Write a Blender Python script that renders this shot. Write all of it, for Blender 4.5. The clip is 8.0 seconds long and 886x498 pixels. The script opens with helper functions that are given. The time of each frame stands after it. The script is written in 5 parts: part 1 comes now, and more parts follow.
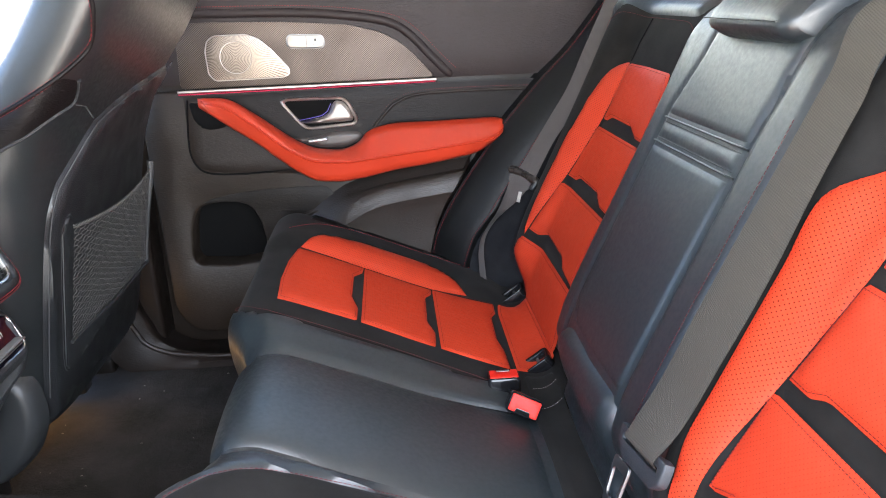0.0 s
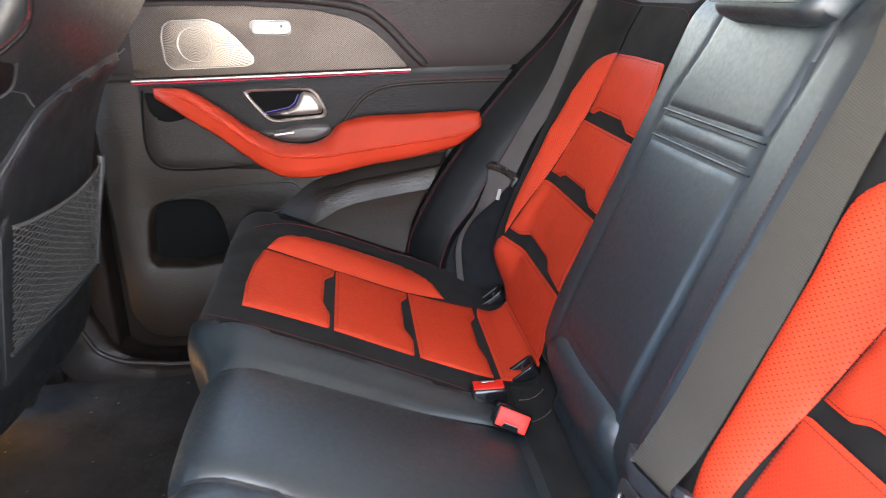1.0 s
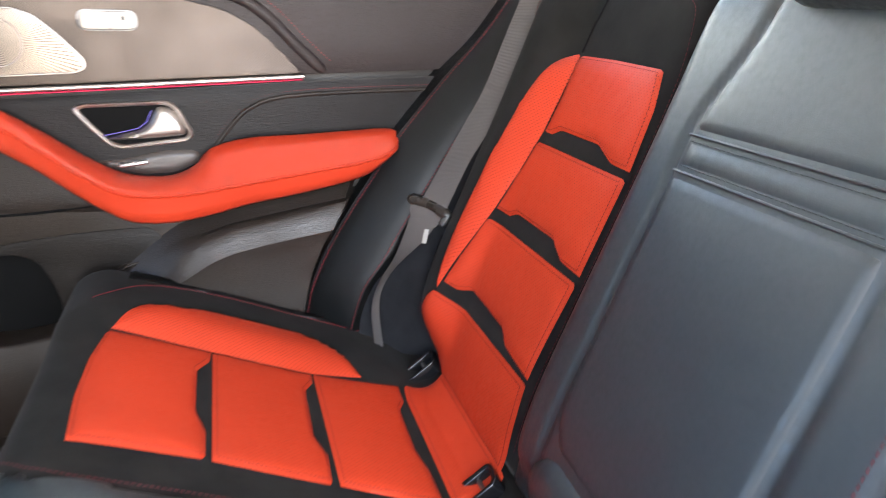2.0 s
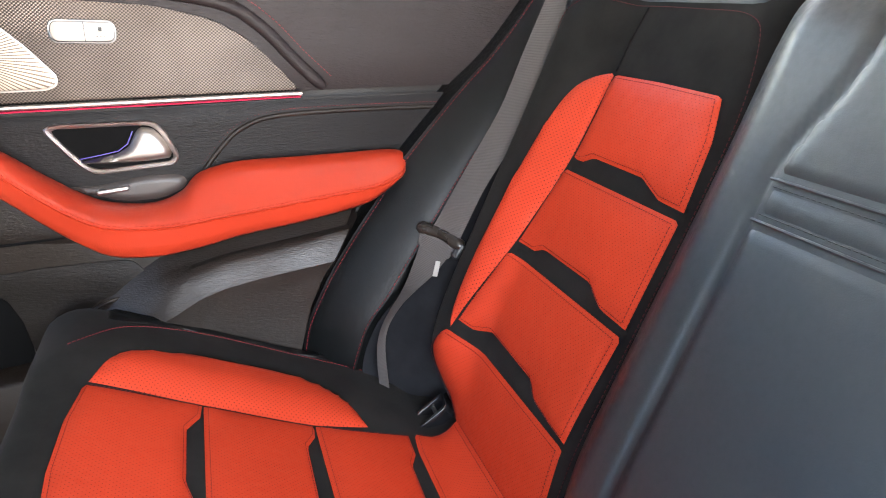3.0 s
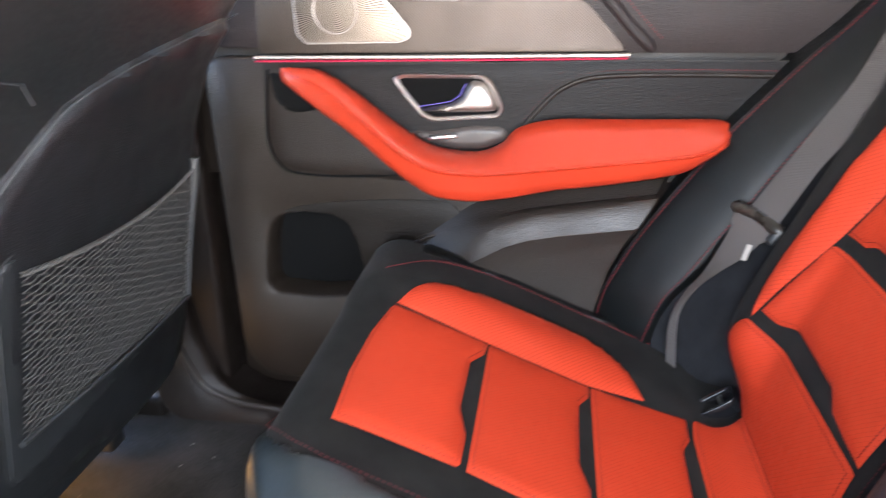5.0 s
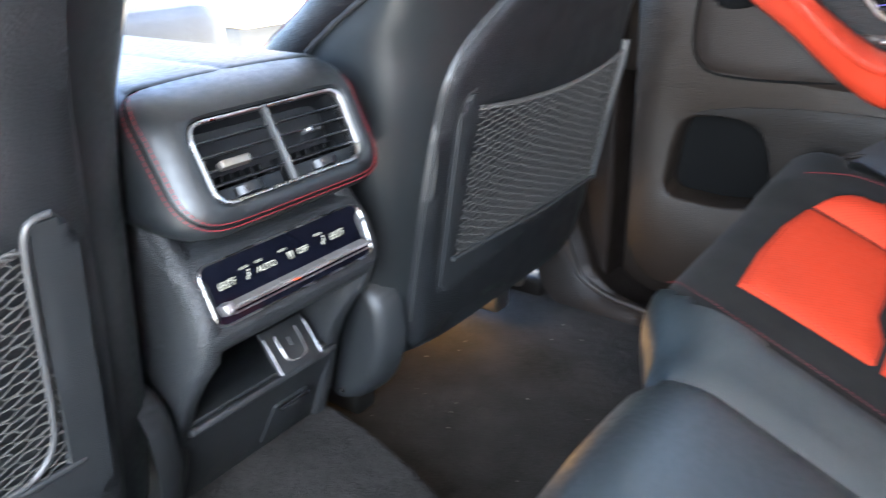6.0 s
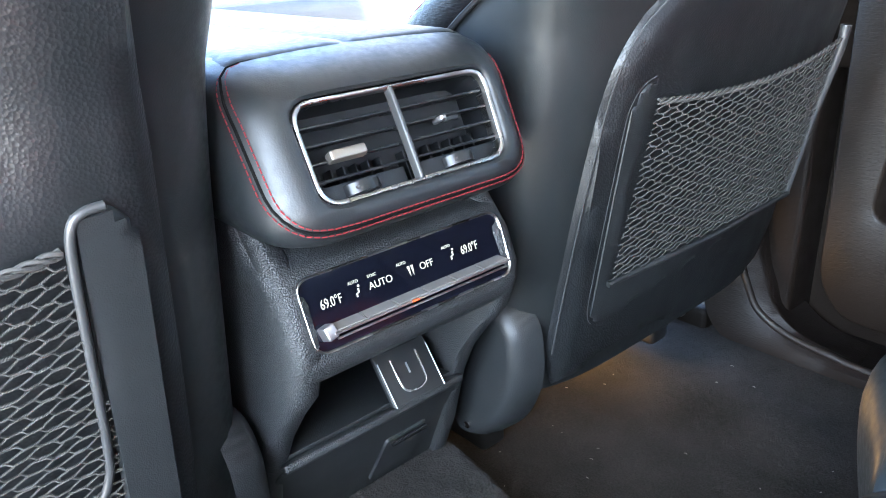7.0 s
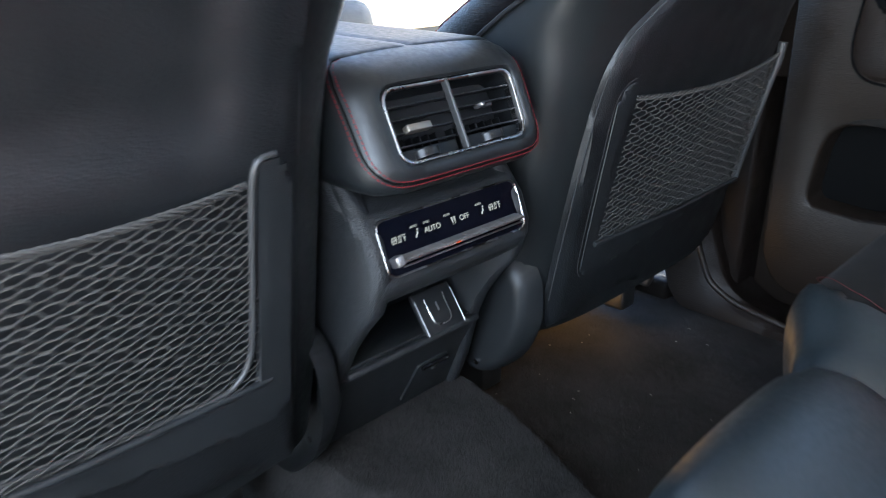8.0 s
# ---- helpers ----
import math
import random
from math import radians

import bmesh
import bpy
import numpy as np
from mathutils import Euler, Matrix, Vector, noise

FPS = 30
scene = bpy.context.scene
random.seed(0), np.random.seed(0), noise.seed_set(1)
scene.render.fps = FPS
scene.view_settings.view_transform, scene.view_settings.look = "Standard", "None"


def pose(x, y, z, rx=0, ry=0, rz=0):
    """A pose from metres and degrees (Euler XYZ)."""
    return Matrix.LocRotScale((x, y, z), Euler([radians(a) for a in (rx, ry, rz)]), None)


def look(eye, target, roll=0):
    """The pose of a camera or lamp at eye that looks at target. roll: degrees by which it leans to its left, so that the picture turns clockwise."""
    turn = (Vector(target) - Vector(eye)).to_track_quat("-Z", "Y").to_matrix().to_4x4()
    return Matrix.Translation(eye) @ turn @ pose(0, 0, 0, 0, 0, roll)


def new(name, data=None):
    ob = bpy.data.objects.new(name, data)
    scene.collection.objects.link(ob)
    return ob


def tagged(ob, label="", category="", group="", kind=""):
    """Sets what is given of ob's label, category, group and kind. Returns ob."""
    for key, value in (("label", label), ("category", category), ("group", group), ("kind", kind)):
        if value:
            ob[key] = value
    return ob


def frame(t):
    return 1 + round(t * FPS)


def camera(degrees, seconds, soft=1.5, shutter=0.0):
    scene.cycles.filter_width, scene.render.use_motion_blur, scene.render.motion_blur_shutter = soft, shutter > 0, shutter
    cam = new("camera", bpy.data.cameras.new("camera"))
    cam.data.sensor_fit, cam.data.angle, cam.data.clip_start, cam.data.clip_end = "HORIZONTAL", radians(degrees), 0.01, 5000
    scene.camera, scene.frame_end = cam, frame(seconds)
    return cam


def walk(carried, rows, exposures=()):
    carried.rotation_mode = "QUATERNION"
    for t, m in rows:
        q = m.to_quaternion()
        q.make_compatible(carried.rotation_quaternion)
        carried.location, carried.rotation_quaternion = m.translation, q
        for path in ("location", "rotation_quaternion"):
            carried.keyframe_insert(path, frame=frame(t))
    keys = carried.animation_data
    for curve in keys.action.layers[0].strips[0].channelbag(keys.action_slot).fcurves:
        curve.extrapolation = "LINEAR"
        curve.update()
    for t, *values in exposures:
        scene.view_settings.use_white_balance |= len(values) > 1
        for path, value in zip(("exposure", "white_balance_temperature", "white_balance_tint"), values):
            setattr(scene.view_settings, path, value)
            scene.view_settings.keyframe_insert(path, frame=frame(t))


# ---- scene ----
cam = camera(61.7, 8.0, soft=1.0, shutter=0.4)
PATH = [
    (0, (0.513, -0.828, 0.756), (0.636, 1.062, 0.113), -2.2),
    (0.5, (0.517, -0.819, 0.754), (0.65, 1.068, 0.105), -2.0),
    (1, (0.495, -0.746, 0.738), (0.716, 1.13, 0.083), -1.4),
    (1.5, (0.469, -0.585, 0.721), (0.85, 1.265, 0.064), -0.7),
    (2, (0.498, -0.414, 0.712), (1.021, 1.403, 0.06), -0.6),
    (2.2, (0.504, -0.361, 0.718), (1.088, 1.437, 0.063), -0.4),
    (3.3, (0.482, -0.297, 0.727), (1.039, 1.508, 0.07), 0.0),
    (3.5, (0.503, -0.305, 0.713), (0.95, 1.538, 0.08), -0.2),
    (4, (0.491, -0.288, 0.718), (0.766, 1.588, 0.082), -0.7),
    (4.2, (0.497, -0.277, 0.712), (0.688, 1.614, 0.088), -0.9),
    (5.3, (0.519, -0.36, 0.721), (0.003, 1.411, -0.051), -0.7),
    (5.5, (0.511, -0.404, 0.695), (-0.181, 1.302, -0.088), -0.4),
    (6, (0.478, -0.393, 0.635), (-0.635, 1.064, -0.165), -1.8),
    (6.5, (0.421, -0.329, 0.608), (-0.925, 0.92, -0.186), -3.0),
    (7, (0.396, -0.3, 0.594), (-1.005, 0.9, -0.18), -2.7),
    (7.5, (0.402, -0.308, 0.591), (-0.996, 0.895, -0.183), -2.0),
    (8, (0.477, -0.466, 0.619), (-0.851, 0.816, -0.15), -0.6),
]
walk(cam, [(t, look(eye, target, roll)) for t, eye, target, roll in PATH],
     exposures=[(0.0, 4.27, 6450, 9), (1.0, 4.3, 6500, 9), (1.5, 4.48, 6600, 9), (2.0, 4.66, 6650, 9), (3.3, 4.58, 6600, 9), (4.2, 4.64, 6600, 9), (5.3, 4.78, 6300, 8), (6.0, 4.9, 5950, 5), (6.5, 5.08, 5850, 4), (7.5, 5.0, 5650, 1), (8.0, 3.65, 5700, 3)])


# ---- light ----
world = bpy.data.worlds.new("sky")
scene.world = world
world.use_nodes = True
wn = world.node_tree
sky = wn.nodes.new("ShaderNodeTexSky")
sky.sky_type = "NISHITA"
sky.sun_disc = False
sky.sun_elevation, sky.sun_rotation = radians(57.0), radians(105.0)
sky.air_density, sky.dust_density, sky.ozone_density = 0.8, 3.5, 0.6
wn.nodes["Background"].inputs["Strength"].default_value = 0.15
wn.links.new(sky.outputs["Color"], wn.nodes["Background"].inputs["Color"])


def lamp(name, kind, m, strength, colour, **more):
    data = bpy.data.lights.new(name, kind)
    data.energy, data.color = strength, colour
    for key, value in more.items():
        if key == "angle":
            data.angle = value
        if key == "size":
            data.shape, data.size, data.size_y = "RECTANGLE", value[0], value[1]
        if key == "soft":
            data.shadow_soft_size = value
    ob = new(name, data)
    ob.matrix_world = m
    return ob


lamp("sun", "SUN", look((1.0, -0.27, 1.6), (0, 0, 0)), 3.5, (1, 0.95, 0.88), angle=radians(0.6))
# daylight that fills the open door
lamp("door_daylight", "AREA", look((0.55, -1.30, 0.95), (0.45, 0.4, 0.38)), 3.3, (0.97, 0.98, 1), size=(1.3, 1.2))
# footwell lamp under the front passenger seat
lamp("footwell_lamp", "POINT", pose(-0.185, 0.50, 0.075), 0.044, (1, 0.52, 0.16), soft=0.02)


# ---- materials ----
class Mat:
    """A node material in the making: short calls that add and link nodes."""

    def __init__(self, name, colour, rough=0.5, metal=0.0, **more):
        self.m = bpy.data.materials.new(name)
        self.m.use_nodes = True
        self.t = self.m.node_tree
        self.b = self.t.nodes["Principled BSDF"]
        self.set("Base Color", (*colour, 1))
        self.set("Roughness", rough)
        self.set("Metallic", metal)
        for key, value in more.items():
            self.set(key.replace("_", " "), value)
        self.colour = colour
        self.coords = self.node("ShaderNodeTexCoord")

    def node(self, kind, **settings):
        n = self.t.nodes.new(kind)
        if "op" in settings:
            n.operation = settings["op"]
        return n

    def set(self, key, value):
        if key in self.b.inputs:
            self.b.inputs[key].default_value = value

    def link(self, a, b):
        self.t.links.new(a, b)

    def math(self, op, a, b=None, c=None):
        n = self.node("ShaderNodeMath", op=op)
        for i, v in enumerate((a, b, c)):
            if v is None:
                continue
            if hasattr(v, "links"):
                self.link(v, n.inputs[i])
            else:
                n.inputs[i].default_value = v
        return n.outputs[0]

    def noise(self, scale, detail=3, where="Object", rough=0.55):
        n = self.node("ShaderNodeTexNoise")
        n.inputs["Scale"].default_value, n.inputs["Detail"].default_value, n.inputs["Roughness"].default_value = scale, detail, rough
        self.link(self.coords.outputs[where], n.inputs["Vector"])
        return n.outputs["Fac"]

    def cells(self, scale, where="Object", feature="F1"):
        n = self.node("ShaderNodeTexVoronoi")
        n.feature = feature
        n.inputs["Scale"].default_value = scale
        self.link(self.coords.outputs[where], n.inputs["Vector"])
        return n.outputs["Distance"]

    def mix(self, fac, a, b):
        n = self.node("ShaderNodeMix")
        n.data_type = "RGBA"
        for socket, v in ((n.inputs[0], fac), (n.inputs[6], a), (n.inputs[7], b)):
            if hasattr(v, "links"):
                self.link(v, socket)
            else:
                socket.default_value = v if isinstance(v, float) else (*v, 1)
        return n.outputs[2]

    def ramp(self, v, lo, hi, a=0.0, b=1.0):
        n = self.node("ShaderNodeMapRange")
        self.link(v, n.inputs[0])
        for i, x in enumerate((lo, hi, a, b)):
            n.inputs[i + 1].default_value = x
        return n.outputs[0]

    def paint(self, colour):
        self.link(colour, self.b.inputs["Base Color"])

    def gloss(self, v):
        self.link(v, self.b.inputs["Roughness"])

    def bump(self, height, strength=0.3, distance=0.001):
        n = self.node("ShaderNodeBump")
        n.inputs["Strength"].default_value, n.inputs["Distance"].default_value = strength, distance
        self.link(height, n.inputs["Height"])
        last = self.b.inputs["Normal"]
        if last.links:
            self.link(last.links[0].from_socket, n.inputs["Normal"])
        self.link(n.outputs["Normal"], last)


def hide_grain(m, strength):
    """Fine wrinkles drawn out along the car, as moulded into soft trim."""
    n, stretch = m.node("ShaderNodeTexNoise"), m.node("ShaderNodeMapping")
    stretch.inputs["Scale"].default_value = (150, 400, 640)
    n.inputs["Scale"].default_value, n.inputs["Detail"].default_value = 1.0, 3
    m.link(m.coords.outputs["Object"], stretch.inputs["Vector"])
    m.link(stretch.outputs["Vector"], n.inputs["Vector"])
    m.bump(n.outputs["Fac"], strength, 0.0016)


def leather(name, colour, rough, dots=False, wrinkle=0.25, shine=0.5, grain=650, strength=0, hide=0.0):
    m = Mat(name, colour, rough)
    m.set("Specular IOR Level", shine)
    if hide:
        hide_grain(m, hide)
    elif strength:
        m.bump(m.noise(grain, 2), strength, 0.0011)
    else:
        m.bump(m.cells(grain), 0.45 if grain < 700 else 0.12, 0.0011)
    m.bump(m.noise(26, 2), wrinkle, 0.004)
    broad = m.noise(7, 3)
    dark = tuple(c * 0.86 for c in colour)
    col = m.mix(m.ramp(broad, 0.3, 0.75), colour, dark)
    if dots:
        # punched holes on a staggered grid, laid along the panel
        uv = m.node("ShaderNodeSeparateXYZ")
        m.link(m.coords.outputs["UV"], uv.inputs[0])
        step = 0.0042
        u = m.math("DIVIDE", uv.outputs[0], step)
        v = m.math("DIVIDE", uv.outputs[1], step)
        a = m.math("ADD", u, v)
        b = m.math("SUBTRACT", u, v)
        fa = m.math("SUBTRACT", m.math("FRACT", m.math("MULTIPLY", a, 0.7071)), 0.5)
        fb = m.math("SUBTRACT", m.math("FRACT", m.math("MULTIPLY", b, 0.7071)), 0.5)
        r = m.math("SQRT", m.math("ADD", m.math("MULTIPLY", fa, fa), m.math("MULTIPLY", fb, fb)))
        hole = m.ramp(r, dots, dots + 0.06, 1.0, 0.0)
        col = m.mix(hole, col, tuple(c * 0.12 for c in colour))
        m.bump(hole, -0.5, 0.0012)
    m.paint(col)
    m.gloss(m.ramp(m.noise(160, 2), 0.3, 0.7, rough - 0.06, rough + 0.08))
    return m.m


def plastic(name, colour, rough, grain=0.3, scale=1100, shine=0.4, hide=0.0):
    m = Mat(name, colour, rough)
    m.set("Specular IOR Level", shine)
    if hide:
        hide_grain(m, hide)
    else:
        m.bump(m.cells(scale), grain, 0.0008)
    m.paint(m.mix(m.ramp(m.noise(9, 4), 0.35, 0.7), colour, tuple(c * 0.75 for c in colour)))
    m.gloss(m.ramp(m.noise(26, 4), 0.3, 0.75, rough - 0.06, rough + 0.1))
    return m.m


def suede(name, colour):
    m = Mat(name, colour, 0.95)
    m.set("Sheen Weight", 0.03)
    m.set("Sheen Roughness", 0.4)
    m.set("Specular IOR Level", 0.06)
    nap = m.noise(14, 5, rough=0.65)
    m.paint(m.mix(m.ramp(nap, 0.35, 0.7), colour, tuple(c * 1.6 + 0.002 for c in colour)))
    m.bump(m.noise(1500, 2), 0.3, 0.0006)
    return m.m


def carpet_mat(name, colour):
    m = Mat(name, colour, 1.0)
    m.set("Specular IOR Level", 0.04)
    m.set("Sheen Weight", 0.02)
    pile = m.noise(420, 4, rough=0.7)
    m.paint(m.mix(m.ramp(m.math("ADD", m.math("MULTIPLY", pile, 0.6), m.math("MULTIPLY", m.noise(11, 4), 0.4)), 0.38, 0.62), tuple(c * 0.5 for c in colour), tuple(c * 1.6 for c in colour)))
    m.bump(pile, 0.9, 0.004)
    m.bump(m.noise(60, 3), 0.5, 0.006)
    return m.m


def metal(name, colour, rough, brushed=0):
    m = Mat(name, colour, rough, 1.0)
    if brushed:
        m.bump(m.noise(brushed, 2), 0.08, 0.0004)
    m.gloss(m.ramp(m.noise(30, 3), 0.3, 0.7, rough * 0.8, rough * 1.3))
    return m.m


RED = (0.435, 0.0385, 0.0145)
red_leather = leather("red_leather", (0.41, 0.034, 0.0125), 0.37, shine=0.42, strength=0.18)
red_perforated = leather("red_perforated_leather", RED, 0.48, dots=0.12, shine=0.18, strength=0.15)
red_fine = leather("red_fine_perforated_leather", RED, 0.50, dots=0.075, shine=0.16, strength=0.12)
black_leather = leather("black_leather", (0.0078, 0.0126, 0.0152), 0.45, wrinkle=0.06, shine=0.85, grain=900, strength=0.10)
lid_leather = leather("lid_leather", (0.0115, 0.0150, 0.0165), 0.48, wrinkle=0.1, shine=0.35, grain=900, strength=0.1)
pod_leather = leather("pod_leather", (0.0105, 0.0127, 0.0142), 0.44, wrinkle=0.08, shine=0.5, grain=900, strength=0.12)
door_leather = leather("black_door_leather", (0.0062, 0.0050, 0.0050), 0.44, wrinkle=0.15, shine=0.14, hide=0.4)
trim_leather = leather("brown_black_trim_leather", (0.0235, 0.0180, 0.0178), 0.46, wrinkle=0.2, shine=0.18, hide=0.5)
black_suede = suede("black_suede", (0.0086, 0.0083, 0.0078))
wing_suede = suede("wing_suede", (0.0085, 0.0088, 0.0100))
soft_plastic = plastic("soft_black_plastic", (0.026, 0.028, 0.030), 0.36, 0.8, 760)
hard_plastic = plastic("hard_black_plastic", (0.019, 0.021, 0.0225), 0.40, 0.2, 1100)
warm_plastic = plastic("warm_black_plastic", (0.0190, 0.0138, 0.0104), 0.42, shine=0.28, hide=0.35)
middle_plastic = plastic("grained_black_plastic", (0.0150, 0.0108, 0.0086), 0.43, shine=0.22, hide=0.4)
dark_grain = plastic("dark_grained_plastic", (0.0100, 0.0080, 0.0066), 0.46, shine=0.16, hide=0.4)
cup_grey = plastic("lock_cup_grey", (0.050, 0.042, 0.039), 0.40, 0.1)
gloss_black = plastic("gloss_black", (0.008, 0.008, 0.009), 0.12, 0.0)
shell_plastic = plastic("seat_shell_plastic", (0.0100, 0.0112, 0.0124), 0.40, 0.35, 520, 0.5)
floor_carpet = carpet_mat("black_carpet", (0.0262, 0.0250, 0.0242))
chrome = metal("satin_chrome", (0.40, 0.39, 0.38), 0.27)
alloy = metal("satin_alloy", (0.50, 0.50, 0.51), 0.42, 300)
warm_alloy = metal("warm_alloy", (0.43, 0.395, 0.375), 0.42, 300)
switch_alloy = metal("switch_alloy", (0.27, 0.245, 0.225), 0.45, 300)
dark_metal = metal("dark_metal", (0.2, 0.2, 0.2), 0.4)
red_thread = Mat("red_thread", (0.075, 0.009, 0.012), 0.75, Specular_IOR_Level=0.2).m
bright_thread = Mat("bright_red_thread", (0.17, 0.017, 0.021), 0.75, Specular_IOR_Level=0.2).m
dark_satin = Mat("dark_satin_metal", (0.20, 0.19, 0.18), 0.38, 0.35).m
# near-black for dark joints and for shade painted into slots and recesses
joint_and_shade_black = Mat("joint_and_shade_black", (0.005, 0.005, 0.005), 0.9, Specular_IOR_Level=0.05).m
pale_thread = Mat("grey_thread", (0.16, 0.14, 0.14), 0.75, Specular_IOR_Level=0.2).m
armrest_thread = Mat("armrest_thread", (0.30, 0.022, 0.010), 0.7, Specular_IOR_Level=0.2).m
bright_alloy = Mat("bright_strip_alloy", (0.62, 0.56, 0.54), 0.42, 1.0).m
black_thread = Mat("black_thread", (0.012, 0.012, 0.013), 0.7).m
front_leather = leather("front_seat_leather", (0.0125, 0.0145, 0.0152), 0.37, wrinkle=0.12, shine=0.66, grain=900, strength=0.12)
flare_plastic = plastic("warm_grey_plastic", (0.022, 0.0172, 0.0140), 0.44, shine=0.42, hide=0.35)
bolster_leather = leather("bolster_leather", (0.0038, 0.0044, 0.0045), 0.42, wrinkle=0.08, shine=0.24, strength=0.12)
crimson = Mat("crimson_plastic", (0.42, 0.012, 0.05), 0.4).m
red_plastic = Mat("red_plastic", (0.50, 0.018, 0.011), 0.32, Specular_IOR_Level=0.12).m
net_cord = Mat("net_cord", (0.050, 0.048, 0.045), 0.7).m
champagne = metal("champagne_metal", (0.33, 0.30, 0.265), 0.45)
vane_plastic = Mat("vane_plastic", (0.008, 0.0085, 0.0095), 0.30, Specular_IOR_Level=0.35).m
# paler grey: bracket and divider plastic, also edge highlights put into colour
trim_and_glint_grey = Mat("smooth_trim_and_glint_grey", (0.040, 0.041, 0.042), 0.34).m
headliner_cloth = suede("headliner_cloth", (0.30, 0.29, 0.28))


def webbing_mat(name, k=1.0, blue=0.88):
    m = Mat(name, (0.045, 0.043, 0.042), 0.72, Specular_IOR_Level=0.15)
    uv = m.node("ShaderNodeSeparateXYZ")
    m.link(m.coords.outputs["UV"], uv.inputs[0])
    w = m.math("SINE", m.math("MULTIPLY", uv.outputs[0], 2 * math.pi / 0.0022))
    c = m.math("SINE", m.math("MULTIPLY", uv.outputs[1], 2 * math.pi / 0.0035))
    m.bump(m.math("ADD", w, m.math("MULTIPLY", c, 0.6)), 0.22, 0.0005)
    m.paint(m.mix(m.ramp(w, -1, 1), (0.058 * k, 0.053 * k, 0.058 * blue * k), (0.072 * k, 0.066 * k, 0.072 * blue * k)))
    return m.m


def mesh_trim_mat():
    """Fine woven metal, laid in the door trim."""
    m = Mat("woven_metal", (0.30, 0.26, 0.24), 0.40, 0.9)
    uv = m.node("ShaderNodeSeparateXYZ")
    m.link(m.coords.outputs["UV"], uv.inputs[0])
    a = m.math("SINE", m.math("MULTIPLY", uv.outputs[0], 2 * math.pi / 0.0046))
    b = m.math("SINE", m.math("MULTIPLY", uv.outputs[1], 2 * math.pi / 0.0040))
    w = m.math("MULTIPLY", a, b)
    m.paint(m.mix(m.ramp(w, -0.5, 0.5), (0.027, 0.0215, 0.0185), (0.100, 0.081, 0.069)))
    m.bump(w, 0.25, 0.0008)
    m.gloss(m.ramp(m.noise(11, 3), 0.35, 0.65, 0.30, 0.46))
    return m.m


def grille_mat():
    """Perforated alloy: holes on rings about the middle of the loudspeaker."""
    m = Mat("speaker_alloy", (0.62, 0.52, 0.44), 0.36, 0.9)
    uv = m.node("ShaderNodeSeparateXYZ")
    m.link(m.coords.outputs["UV"], uv.inputs[0])
    x = m.math("SUBTRACT", uv.outputs[0], 0.213)
    z = m.math("SUBTRACT", uv.outputs[1], 0.655)
    r = m.math("SQRT", m.math("ADD", m.math("MULTIPLY", x, x), m.math("MULTIPLY", z, z)))
    ang = m.math("ARCTAN2", z, x)
    rings = m.math("SINE", m.math("MULTIPLY", r, 2 * math.pi / 0.0028))
    spokes = m.math("SINE", m.math("MULTIPLY", ang, 110.0))
    outer = m.ramp(r, 0.0305, 0.0312)
    w = m.math("ADD", m.math("MULTIPLY", spokes, outer), m.math("MULTIPLY", rings, m.math("SUBTRACT", 0.9, outer)))
    hole = m.ramp(w, 0.25, 0.5)
    m.paint(m.mix(hole, (0.30, 0.255, 0.215), (0.08, 0.065, 0.054)))
    m.bump(hole, -0.5, 0.001)
    return m.m


guide_plastic = plastic("guide_plastic", (0.020, 0.016, 0.013), 0.26, 0.05)
belt_webbing = webbing_mat("belt_webbing", 0.90, 0.76)
dark_webbing = webbing_mat("dark_belt_webbing", 0.98)
woven_metal = mesh_trim_mat()
speaker_alloy = grille_mat()
glass_black = Mat("display_glass", (0.003, 0.0035, 0.007), 0.06, Specular_IOR_Level=0.25).m


def glow(name, colour, strength):
    m = Mat(name, (0.02, 0.02, 0.02), 0.4)
    m.set("Emission Color", (*colour, 1))
    m.set("Emission Strength", strength)
    return m.m


text_glow = glow("display_text", (0.95, 0.93, 0.80), 0.05)
led_glow = glow("amber_led", (1, 0.11, 0.015), 0.10)
ambient_blue = glow("ambient_light", (0.25, 0.18, 1.0), 0.035)


# ---- helpers for shapes ----
def part(name, bm, material, parent, label="", smooth=True):
    """Links a bmesh as one mesh object under a thing, a part, or nothing."""
    me = bpy.data.meshes.new(name)
    bmesh.ops.recalc_face_normals(bm, faces=bm.faces)
    bm.to_mesh(me)
    bm.free()
    if smooth:
        me.shade_smooth()
        me.set_sharp_from_angle(angle=radians(52))
    me.materials.append(material)
    ob = new(name, me)
    ob.parent = parent
    if label:
        tagged(ob, label)
    return ob


def crease(ob, degrees=35):
    ob.data.set_sharp_from_angle(angle=radians(degrees))
    return ob


def thing(name, label, category, at=(0, 0, 0), group="", kind=""):
    ob = new(name)
    ob.location = at
    return tagged(ob, label, category, group, kind)


def curve_points(pts, n=8, closed=False):
    """A smooth line through the points."""
    P = [np.array(p, float) for p in pts]
    k = len(P)
    out = []
    for i in range(k if closed else k - 1):
        if closed:
            a, b, c, d = P[i - 1], P[i], P[(i + 1) % k], P[(i + 2) % k]
        else:
            a, b, c, d = P[max(i - 1, 0)], P[i], P[i + 1], P[min(i + 2, k - 1)]
        for j in range(n):
            u = j / n
            out.append(0.5 * (2 * b + (c - a) * u + (2 * a - 5 * b + 4 * c - d) * u * u + (3 * b - a - 3 * c + d) * u ** 3))
    if not closed:
        out.append(P[-1])
    return out


